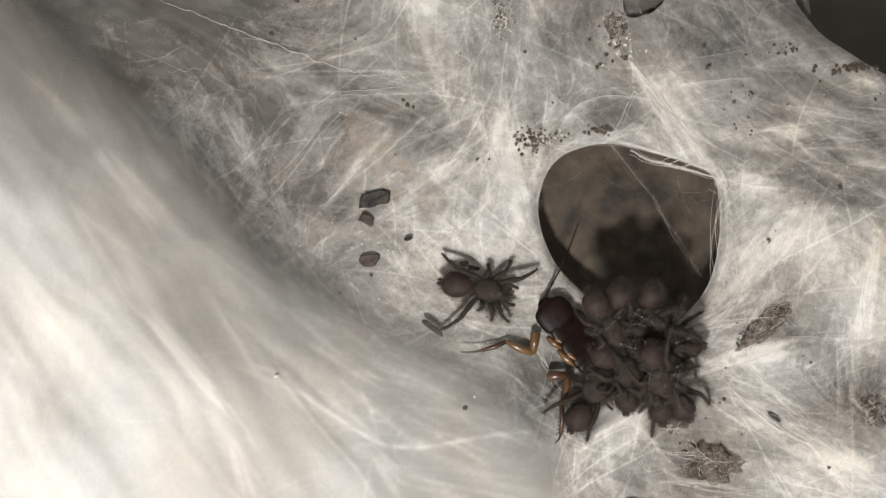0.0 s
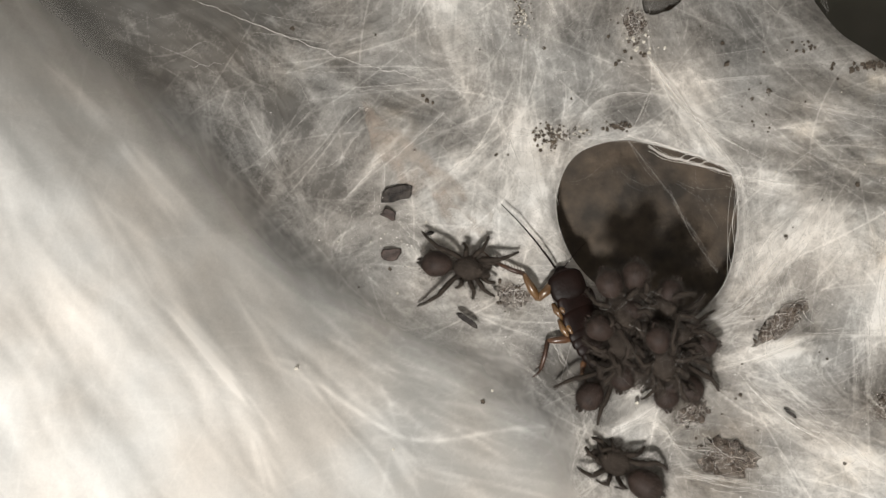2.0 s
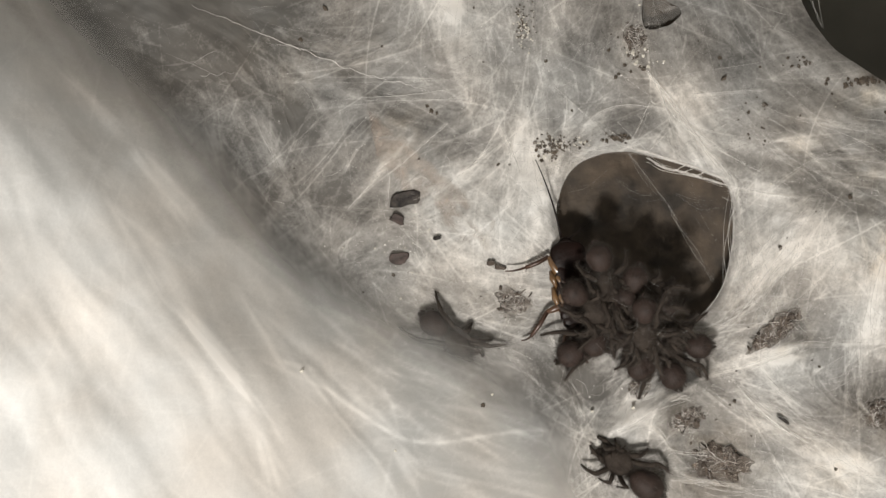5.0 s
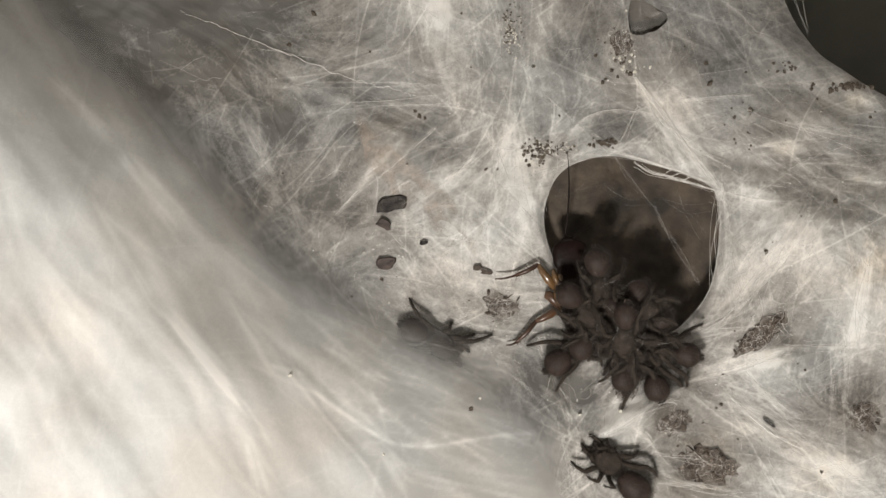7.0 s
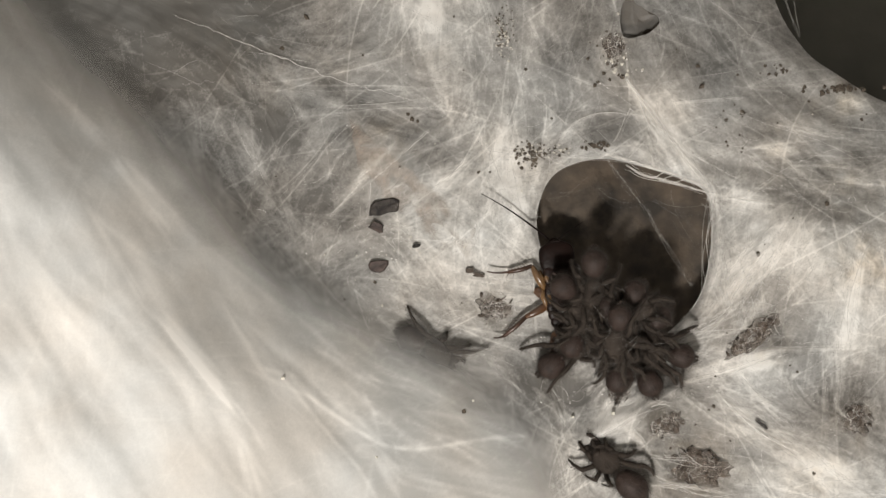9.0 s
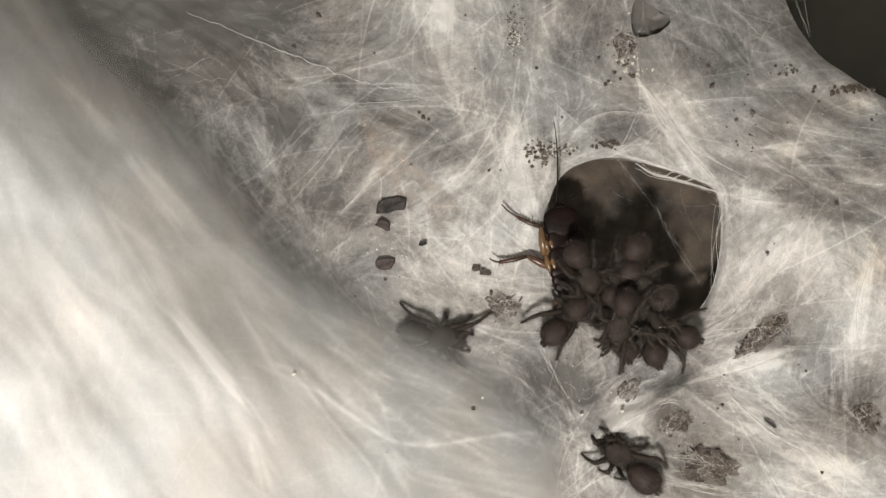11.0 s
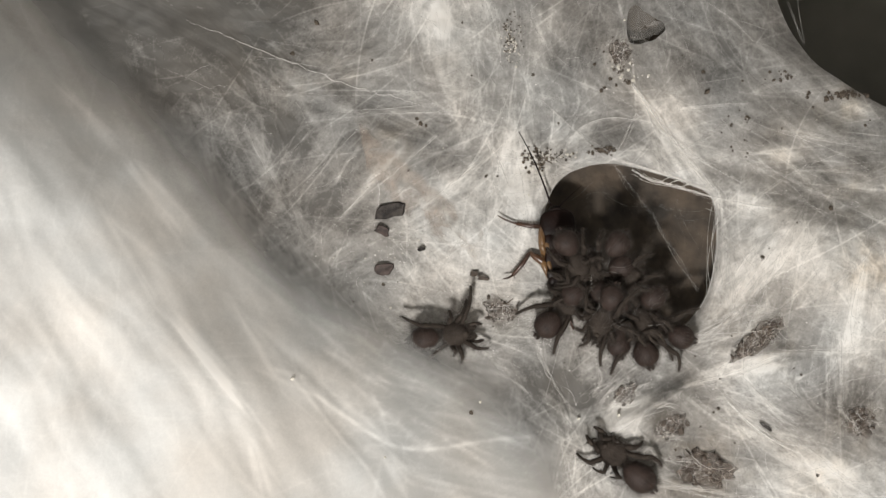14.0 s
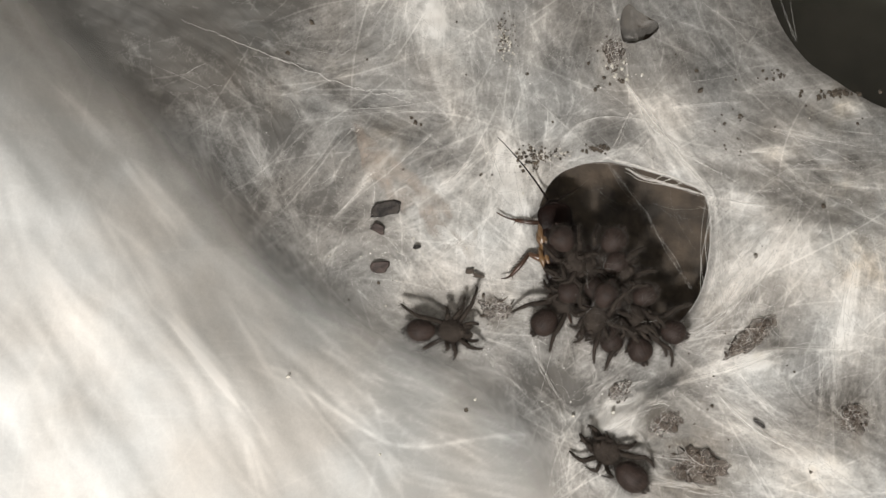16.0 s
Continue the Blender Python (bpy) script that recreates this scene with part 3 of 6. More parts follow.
# ways of single strands and drawn edges on the sheet
LONG_THREAD = [(321, 21), (384, 45), (434, 66), (494, 90), (546, 109), (593, 130), (635, 145), (698, 159), (740, 171)]
LEAF_STRANDS = [[(646, 310), (683, 276), (714, 245)], [(667, 318), (719, 271), (769, 226)], [(726, 369), (794, 320), (858, 266)], [(785, 323), (824, 294), (860, 266)], [(589, 313), (607, 276), (628, 255)],
                [(598, 378), (650, 320)]]
HOLLOW_STRANDS = [[(410, 41), (434, 25), (454, 20), (473, 21)], [(567, 114), (614, 88), (656, 51), (677, 14)], [(604, 130), (656, 98), (714, 56)], [(457, 151), (583, 161), (703, 153), (845, 145)],
                  [(583, 180), (688, 185), (824, 182)], [(520, 161), (539, 185), (552, 208)], [(424, 203), (447, 256), (494, 324)], [(834, 192), (866, 239), (902, 302)], [(845, 82), (876, 140)],
                  [(860, 234), (887, 276), (902, 318)], [(494, 277), (520, 250), (539, 227)], [(321, 125), (353, 112), (379, 109)], [(936, 286), (955, 320), (970, 373)]]
TOP_STRANDS = [[(936, -17), (958, 48), (980, 83)], [(884, 149), (901, 183)], [(949, 210), (952, 249)], [(954, 157), (997, 162), (1006, 166)], [(849, 227), (875, 262)], [(1219, 231), (1258, 266)],
               [(1263, -9), (1306, 22), (1337, 57)], [(1058, -9), (1093, 44), (1110, 65)], [(1293, 72), (1338, 58), (1391, 89)]]
ARCH = [(993, 266), (1023, 218), (1054, 201), (1093, 196), (1150, 201)]
EAST_STRANDS = [[(1320, 267), (1351, 258), (1375, 256)], [(1373, 254), (1413, 285), (1471, 338), (1506, 365)], [(1413, 290), (1471, 289), (1551, 298)], [(1204, 179), (1271, 174), (1333, 169)],
                [(1382, 214), (1453, 232), (1560, 249)], [(1271, 339), (1338, 352), (1417, 361)], [(1271, 339), (1289, 383)], [(1331, 152), (1364, 138), (1400, 127), (1422, 111)]]
FAN_STRANDS = [[(1231, 599), (1293, 564), (1351, 497), (1364, 479)], [(1391, 532), (1426, 501), (1453, 466)], [(1302, 484), (1333, 435), (1360, 408)], [(1351, 501), (1391, 457), (1413, 417)],
               [(1257, 626), (1275, 610)], [(1324, 657), (1359, 701), (1426, 745)], [(1470, 639), (1473, 723)], [(1493, 581), (1497, 652), (1493, 714)], [(1488, 714), (1515, 736), (1532, 758)],
               [(1204, 679), (1293, 657), (1391, 617)], [(1382, 617), (1479, 617), (1576, 608)], [(1203, 684), (1270, 736), (1403, 816)], [(1327, 669), (1355, 698), (1393, 740)]]
RIDGE_STRANDS = [[(1175, 840), (1213, 855), (1260, 859), (1308, 878)], [(1165, 855), (1241, 859), (1284, 864)], [(1066, 708), (1080, 684), (1104, 665), (1120, 660)], [(951, 594), (966, 641), (1018, 727)],
                 [(1085, 712), (1127, 679), (1161, 672)], [(1061, 641), (1070, 665), (1051, 693)], [(1213, 788), (1232, 817), (1270, 826)], [(1165, 712), (1184, 707), (1199, 715)],
                 [(1118, 755), (1146, 774), (1165, 802)], [(1184, 764), (1203, 767), (1208, 774)]]
FLOOR_STRANDS = [[(667, 310), (668, 340), (663, 374)], [(687, 408), (716, 437), (738, 461), (716, 481)], [(750, 398), (765, 422), (789, 442), (814, 481)], [(738, 461), (726, 486)], [(848, 529), (872, 549), (907, 563)],
                 [(863, 539), (897, 534), (916, 529)], [(692, 330), (721, 320), (733, 325)], [(790, 452), (799, 427), (819, 408)], [(648, 427), (668, 413), (682, 418)], [(848, 266), (809, 305)]]
LACE = [[(1122, 288), (1140, 301), (1160, 310), (1200, 318), (1235, 329), (1262, 338)], [(1085, 270), (1140, 284), (1200, 303), (1264, 328)], [(1168, 312), (1190, 302)], [(1205, 319), (1228, 312)], [(1180, 315), (1204, 306)]]
DRAWN_EDGES = ([(w, 0.26) for w in LEAF_STRANDS] + [(w, 0.13) for w in HOLLOW_STRANDS + TOP_STRANDS] + [(w, 0.2) for w in EAST_STRANDS] + [(w, 0.26) for w in FAN_STRANDS] + [(w, 0.32) for w in RIDGE_STRANDS]
               + [(w, 0.2) for w in FLOOR_STRANDS] + [(ARCH, 0.2), ([(1118, 132), (1180, 210), (1264, 324)], 0.4), ([(1150, 170), (1225, 255), (1312, 316)], 0.2), ([(1085, 268), (1170, 292), (1264, 326)], 0.3)])

FAN = random.Random(5)
FANNED = [(x0 + FAN.gauss(0, 9), y0 + FAN.gauss(0, 9), x1 + FAN.gauss(0, 13), y1 + FAN.gauss(0, 13), k * FAN.uniform(0.5, 1.1)) for x0, y0, x1, y1, k in MAIN_FOLDS for _ in range(5)]


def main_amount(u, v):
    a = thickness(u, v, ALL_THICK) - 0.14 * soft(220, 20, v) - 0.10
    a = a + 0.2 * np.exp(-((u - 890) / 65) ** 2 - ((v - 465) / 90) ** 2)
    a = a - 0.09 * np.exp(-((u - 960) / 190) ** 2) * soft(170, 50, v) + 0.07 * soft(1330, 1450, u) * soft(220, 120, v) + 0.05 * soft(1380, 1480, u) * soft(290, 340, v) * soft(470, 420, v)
    # lumps of silk and a dark husk spot; the pocket's shade as darker patches
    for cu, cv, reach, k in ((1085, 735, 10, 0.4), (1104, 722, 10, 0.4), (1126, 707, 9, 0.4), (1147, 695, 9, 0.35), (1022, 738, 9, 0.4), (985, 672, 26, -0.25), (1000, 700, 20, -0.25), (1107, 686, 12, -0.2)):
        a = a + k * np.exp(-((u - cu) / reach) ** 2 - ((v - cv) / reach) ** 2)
    return a + 0.7 * fold_lines(u, v, MAIN_FOLDS, 17) + 0.75 * fold_lines(u, v, FANNED, 4.5) - fold_lines(u, v, GAPS_AND_SHADE, 26) + 0.15 * np.exp(-np.abs(hole_out(u, v)) / 14) + crease_lines(u, v, DRAWN_EDGES, 3.2)


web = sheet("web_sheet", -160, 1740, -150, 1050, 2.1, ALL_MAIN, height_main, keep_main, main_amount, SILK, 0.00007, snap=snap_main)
tagged(web, "thick grey-white spider silk sheet with a burrow mouth", "web", kind="structure")


def near_cover(U, V, fine, coarse):
    s = fold_in(U, V)
    thin = 1 - 0.3 * np.exp(-((U - 755) / 85) ** 2 - ((V - 602) / 45) ** 2)
    edge = 1.6 * crease_lines(U, V, FUNNEL, 3.5) * soft(-6, 8, s)
    return np.clip(edge, 0, 0.5) + (1 - np.clip(edge, 0, 0.5)) * thin * np.clip(1.0 * soft(10 * soft(600, 700, U), 140 + 30 * soft(560, 250, U), s) + 0.08 * coarse * soft(160, 0, s) * soft(0, 40, s), 0.0, 1.0)


NEAR_MORE = [(640, 620, 830, 740, 0.2), (760, 640, 930, 720, 0.2), (820, 720, 960, 780, 0.18), (700, 720, 900, 790, 0.16), (560, 660, 760, 800, 0.18), (520, 540, 680, 640, 0.16),
             (860, 640, 960, 740, 0.22), (720, 830, 940, 870, 0.14), (400, 520, 560, 700, 0.14), (600, 560, 760, 650, 0.16)]
CREASE = [(528, 665), (554, 693), (623, 742), (668, 772), (696, 786), (743, 792), (787, 787), (873, 772), (937, 767), (1000, 766)]
CREASE_2 = [(510, 660), (540, 695), (600, 772), (648, 824), (680, 880)]
CREASE_3 = [(655, 690), (675, 725), (683, 764)]
CREASE_4 = [(800, 655), (873, 665), (950, 690), (985, 712)]
CREASE_5 = [(640, 660), (720, 678), (775, 690), (815, 720)]
FUNNEL = [([(850, 612), (923, 618), (955, 662), (985, 700), (1014, 734)], 0.32), ([(880, 627), (929, 636), (958, 678), (1012, 738)], 0.3), ([(905, 592), (948, 610), (975, 645), (1000, 700)], 0.25),
          ([(820, 640), (880, 652), (930, 680), (975, 720)], 0.2)]
CREASE_6 = [(690, 800), (720, 850), (760, 862), (805, 866)]
NEAR_CREASE = [([(262, 532), (330, 602), (400, 672), (447, 732), (480, 790)], 0.14), (CREASE, 0.27), (CREASE_2, 0.18), (CREASE_3, 0.13), (CREASE_4, 0.14), (CREASE_5, 0.11), (CREASE_6, 0.10)] + FUNNEL
# lit fold crests of the curtain, their brightness put into the silk amount
NEAR_FOLDS = [(455, 640, 554, 693, 0.14), (554, 693, 696, 786, 0.14), (696, 786, 787, 787, 0.10), (787, 787, 965, 767, 0.08), (290, 540, 434, 732, 0.2), (160, 350, 300, 500, 0.16), (200, 260, 330, 420, 0.12),
              (430, 740, 480, 880, 0.1), (700, 690, 860, 760, 0.1), (560, 600, 700, 700, 0.12), (680, 800, 720, 880, 0.12), (380, 420, 520, 560, 0.1), (80, 130, 200, 260, 0.12)]
NF = random.Random(9)
NEAR_FINE = [(x0 + NF.gauss(0, 12), y0 + NF.gauss(0, 12), x1 + NF.gauss(0, 26), y1 + NF.gauss(0, 26), k * NF.uniform(0.5, 1.2)) for x0, y0, x1, y1, k in NEAR_FOLDS + NEAR_MORE for _ in range(3)]


def crumple(u, v):
    """Small drawn wrinkles where the curtain narrows to the hollow."""
    a, b = 0.42 * u + 0.22 * v, v - 0.33 * u
    w = 0.075 * np.exp(-(field(a, b, 15, 231) / 0.24) ** 2) + 0.05 * np.exp(-(field(a, b, 9, 232) / 0.24) ** 2) - 0.035
    return w * soft(500, 680, u) * soft(470, 600, v) * soft(860, 770, v)


# the silk amount also paints light: bright lower west, darker upper west
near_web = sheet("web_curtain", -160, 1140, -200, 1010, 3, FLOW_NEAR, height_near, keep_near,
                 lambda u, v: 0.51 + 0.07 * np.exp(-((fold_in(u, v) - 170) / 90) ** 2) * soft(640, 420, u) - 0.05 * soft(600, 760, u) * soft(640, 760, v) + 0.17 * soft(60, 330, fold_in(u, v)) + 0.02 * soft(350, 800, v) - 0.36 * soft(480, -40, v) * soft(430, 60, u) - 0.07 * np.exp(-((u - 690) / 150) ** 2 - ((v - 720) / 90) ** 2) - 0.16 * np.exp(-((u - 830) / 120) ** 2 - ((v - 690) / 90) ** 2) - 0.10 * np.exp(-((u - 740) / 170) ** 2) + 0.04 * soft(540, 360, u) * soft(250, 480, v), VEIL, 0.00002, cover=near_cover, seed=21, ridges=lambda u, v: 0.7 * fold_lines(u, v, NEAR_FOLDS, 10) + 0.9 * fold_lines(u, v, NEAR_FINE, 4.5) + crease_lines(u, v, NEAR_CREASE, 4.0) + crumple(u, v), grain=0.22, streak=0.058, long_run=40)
tagged(near_web, "raised curtain of dense white spider silk", "web", kind="structure")

# ground below the web; unseen walls added to close it and bounce fill light
gu, gv = np.meshgrid(np.linspace(-0.25, 0.25, 301), np.linspace(-0.25, 0.25, 301))
gz = -0.0112 + 0.0018 * field(gu * 1e4, gv * 1e4, 90, 31) + 0.0009 * field(gu * 1e4, gv * 1e4, 35, 32)
gz = gz - 0.046 * soft(0.056, 0.074, gu) * soft(0.020, 0.036, gv) + 0.006 * np.exp(-((gu - 0.036) / 0.012) ** 2 - ((gv - 0.044) / 0.009) ** 2) - 0.016 * soft(0.02, -0.02, gu)
gz = gz + 0.0030 * np.exp(-((gu - 0.034) / 0.022) ** 2 - ((gv - 0.002) / 0.022) ** 2)
gz = gz + 0.0007 * field(gu * 1e4, gv * 1e4, 17, 33)
gi = np.arange(301 * 301).reshape(301, 301)
gq = np.stack([gi[:-1, :-1], gi[:-1, 1:], gi[1:, 1:], gi[1:, :-1]], -1).reshape(-1, 4)
ground = part("ground", mesh_of("ground", np.stack([gu, gv, gz], -1).reshape(-1, 3), gq), SOIL)
tagged(ground, "dark brown damp soil under the silk", "soil", kind="structure")


def box(x0, y0, z0, x1, y1, z1):
    v = np.array([(x, y, z) for z in (z0, z1) for y in (y0, y1) for x in (x0, x1)])
    f = np.array([(0, 2, 3, 1), (4, 5, 7, 6), (0, 1, 5, 4), (2, 6, 7, 3), (0, 4, 6, 2), (1, 3, 7, 5)])
    return v, f


v, f = box(0.048, 0.014, -0.0535, 0.135, 0.110, -0.0515)
tagged(part("plastic_panel", mesh_of("plastic_panel", v, f, False), OLIVE), "dull olive grey plastic panel below the web", "panel")

for wall_name, b in (("wall_north", (-0.26, 0.25, -0.07, 0.26, 0.26, 0.40)), ("wall_south", (-0.26, -0.26, -0.07, 0.26, -0.25, 0.40)),
                     ("wall_west", (-0.26, -0.25, -0.07, -0.25, 0.25, 0.40)), ("wall_east", (0.25, -0.25, -0.07, 0.26, 0.25, 0.40)),
                     ("ceiling", (-0.26, -0.26, 0.402, 0.26, 0.26, 0.41))):
    v, f = box(*b)
    tagged(part(wall_name, mesh_of(wall_name, v, f, False), WALL), "plain pale plastic enclosure wall, unseen, added to bounce light", "wall", kind="structure")


# ---- silk threads ----
def streams(count, controls, height, zone, steps, step, lift, thick, wander, seed):
    """Threads that run with the silk from places drawn in a zone (a function of the plan that says how likely)."""
    r = np.random.default_rng(seed)
    u, v = r.uniform(-150, 1720, count * 6), r.uniform(-150, 1030, count * 6)
    k = np.flatnonzero(r.random(count * 6) < zone(u, v))[:count]
    u, v = u[k], v[k]
    n = len(u)
    turn = r.normal(0, wander, n)
    drift = r.normal(0, wander * 0.08, n)
    pts = [(u.copy(), v.copy())]
    a = flow(u, v, controls) + turn + np.where(r.random(n) < 0.5, math.pi, 0)
    for i in range(steps - 1):
        b = flow(u, v, controls) + turn
        b = b + math.pi * np.round((a - b) / math.pi)
        a = a + np.clip(b - a, -0.25, 0.25) * 0.5 + drift + r.normal(0, wander * 0.12, n)
        u, v = u + step * np.cos(a), v + step * np.sin(a)
        pts.append((u.copy(), v.copy()))
    U, V = np.stack([p[0] for p in pts], 1), np.stack([p[1] for p in pts], 1)
    arch = np.sin(np.linspace(0, math.pi, steps))[None]
    ok = open_main(U, V).all(1) & ((height is height_main) | (fold_in(U, V) > 4).all(1))
    U, V, n = U[ok], V[ok], int(ok.sum())
    Z = height(U, V) + lift * (0.25 + arch * r.uniform(0.2, 1.5, (n, 1)))
    w = thick * r.uniform(0.5, 1.5, (n, 1)) * (0.3 + 0.7 * arch)
    return tubes(spot(U, V, Z), w, 3)


def chord(pairs, steps, sag, lift, height, thick, seed, fray=6.0, many=1):
    """Bundles of thread between two places of the plan."""
    r = np.random.default_rng(seed)
    out = []
    for (u0, v0), (u1, v1) in pairs:
        t = np.linspace(0, 1, steps)[None]
        m = many
        a, b = r.normal(0, fray * 0.6, (m, 2)), r.normal(0, fray * 1.7, (m, 2))
        bow = r.normal(0, fray * 0.7, (m, 1)) + sag
        nx, ny = -(v1 - v0), u1 - u0
        ln = math.hypot(nx, ny)
        U = u0 + a[:, :1] + t * (u1 - u0 + b[:, :1] - a[:, :1]) + bow * nx / ln * np.sin(math.pi * t)
        V = v0 + a[:, 1:] + t * (v1 - v0 + b[:, 1:] - a[:, 1:]) + bow * ny / ln * np.sin(math.pi * t)
        wave = r.normal(0, 0.018, (m, 1)) * ln * np.sin(t * r.uniform(3, 11, (m, 1)) + r.uniform(0, 6, (m, 1))) * np.sin(math.pi * t) ** 0.5
        U, V = U + wave * nx / ln, V + wave * ny / ln
        za = height(U[:, :1], V[:, :1]) * (1 - t) + height(U[:, -1:], V[:, -1:]) * t
        Z = np.maximum(za, height(U, V)) + lift * r.uniform(0.3, 1.2, (m, 1))
        out.append(tubes(spot(U, V, Z), thick * (0.45 + 0.55 * np.sin(math.pi * (0.15 + 0.8 * t))) * r.uniform(0.35, 1.4, (m, 1)), 3))
    return out


def open_main(u, v):
    return (hole_out(u, v) > 3) & (corner_out(u, v) > 3) & (small_out(u, v) > 2)


def zone_main(u, v):
    return np.where(open_main(u, v) & (fold_in(u, v) < 40), np.clip(1.4 * thickness(u, v, ALL_THICK) - 0.25, 0.05, 1), 0)


def crossing(count, lo, hi, thick, lift, bow, seed):
    """Single threads drawn tight across the sheet in all directions."""
    r = np.random.default_rng(seed)
    u, v, a, ln = r.uniform(-100, 1650, count), r.uniform(-100, 980, count), r.uniform(0, math.pi, count), r.uniform(lo, hi, count)
    a = np.where(r.random(count) < 0.6, flow(u, v, ALL_MAIN) + r.normal(0, 0.5, count), a)
    t = np.linspace(-0.5, 0.5, 14)[None]
    side = r.normal(0, bow, (count, 1)) * ln[:, None] * (0.25 - t ** 2) * 2
    side = side + r.normal(0, 2.2, (count, 1)) * np.sin(t * r.uniform(6, 16, (count, 1)) + r.uniform(0, 6, (count, 1)))
    U = u[:, None] + t * (ln * np.cos(a))[:, None] - side * np.sin(a)[:, None]
    V = v[:, None] + t * (ln * np.sin(a))[:, None] + side * np.cos(a)[:, None]
    ok = open_main(U, V).all(1) & (fold_in(U, V) < 60).all(1) & (r.random(count) < np.clip(1.5 * thickness(u, v, ALL_THICK) - 0.25, 0.12, 1))
    U, V = U[ok], V[ok]
    H = height_main(U, V)
    tight = H[:, :1] * (0.5 - t) + H[:, -1:] * (0.5 + t)
    Z = np.maximum(H, tight * 0.6 + H * 0.4) + lift * r.uniform(0.2, 1.2, (len(U), 1))
    return tubes(spot(U, V, Z), thick * r.uniform(0.5, 1.5, (len(U), 1)) * np.ones((1, 14)), 3)


def curls(count, centre, spread, size, thick, lift, height, seed):
    """Loose curled ends of silk."""
    r = np.random.default_rng(seed)
    u, v = r.normal(centre[0], spread[0], count), r.normal(centre[1], spread[1], count)
    a, k = r.uniform(0, 2 * math.pi, count), r.normal(0, 0.17, count)
    U, V = [u], [v]
    for i in range(11):
        a = a + k + r.normal(0, 0.2, count)
        U.append(U[-1] + size / 11 * np.cos(a))
        V.append(V[-1] + size / 11 * np.sin(a))
    U, V = np.stack(U, 1), np.stack(V, 1)
    ok = open_main(U, V).all(1)
    U, V = U[ok], V[ok]
    Z = height(U, V) + lift * (0.2 + r.uniform(0, 1, (len(U), 1)) * np.sin(np.linspace(0, math.pi, 12))[None])
    return tubes(spot(U, V, Z), thick * r.uniform(0.6, 1.4, (len(U), 1)) * np.ones((1, 12)), 3)


threads = [streams(160, ALL_MAIN, height_main, zone_main, 14, 10, 0.0004, 0.000022, 0.35, 41),
           crossing(1500, 50, 240, 0.000015, 0.0005, 0.05, 45),
           crossing(420, 140, 480, 0.000017, 0.0008, 0.05, 46),
           curls(170, (760, 420), (110, 90), 22, 0.000018, 0.0006, height_main, 47),
           curls(60, (540, 250), (140, 110), 46, 0.000012, 0.0008, height_main, 48),
           curls(230, (1420, 440), (70, 60), 42, 0.000016, 0.0010, height_main, 49),
           curls(110, (1300, 770), (110, 60), 46, 0.000016, 0.0010, height_main, 50)]
sparkle = [curls(210, (740, 410), (90, 80), 20, 0.000014, 0.0006, height_main, 147), curls(110, (1420, 450), (80, 70), 32, 0.000015, 0.0012, height_main, 149),
           curls(110, (1290, 790), (130, 60), 40, 0.000014, 0.0010, height_main, 150), curls(140, (900, 560), (60, 40), 24, 0.000014, 0.0008, height_main, 151),
           crossing(420, 15, 60, 0.000014, 0.0006, 0.2, 152), crossing(90, 120, 380, 0.000013, 0.0008, 0.06, 153)]
v, f = join(sparkle)
tagged(part("silk_threads", mesh_of("silk_threads", v, f), STRAND), "glinting loose silk ends on the web", "web", kind="stuff")
v, f = join(threads)
tagged(part("silk_threads", mesh_of("silk_threads", v, f), THREAD), "fine white silk threads lying over the web", "web", kind="stuff")

# bundles of thread that stand out from the sheet
def rim(strands, seed):
    r = np.random.default_rng(seed)
    out = []
    for _ in range(strands):
        k = closed_curve(np.array(HOLE, float) + r.normal(0, 0.9, (len(HOLE), 2)) * 1.0, 8)
        k = np.concatenate([k, k[:2]])
        z = height_main(k[:, 0] + 3, k[:, 1]) + r.uniform(-0.0006, 0.0006)
        out.append(tubes(spot(k[:, 0], k[:, 1], z)[None], np.full((1, len(k)), r.uniform(0.00003, 0.00007)), 3))
    return out


def guys(count, seed):
    """Threads that leave the burrow's rim and run out over the sheet."""
    r = np.random.default_rng(seed)
    a = r.uniform(-math.pi, math.pi, count)
    rad = np.interp(a, HOLE_A, HOLE_R, period=2 * math.pi)
    u0, v0 = HOLE_C[0] + (rad + 3) * np.cos(a), HOLE_C[1] + (rad + 3) * np.sin(a)
    b = a + r.choice([-1, 1], count) * r.uniform(0.5, 1.35, count)
    ln = r.uniform(40, 190, count)
    t = np.linspace(0, 1, 12)[None]
    U, V = u0[:, None] + t * (ln * np.cos(b))[:, None], v0[:, None] + t * (ln * np.sin(b))[:, None]
    ok = open_main(U[:, 1:], V[:, 1:]).all(1)
    U, V = U[ok], V[ok]
    Z = height_main(U, V) + 0.0004 + 0.0008 * r.random((len(U), 1))
    return [tubes(spot(U, V, Z), 0.000022 * r.uniform(0.4, 1.5, (len(U), 1)) * np.ones((1, 12)), 3)]


def low(u, v):
    return -0.0065 + 0 * u


def bundle(label, pieces, mat=BUNDLE):
    v, f = join(pieces)
    return tagged(part("silk_bundle", mesh_of("silk_bundle", v, f), mat), label, "web", kind="stuff")


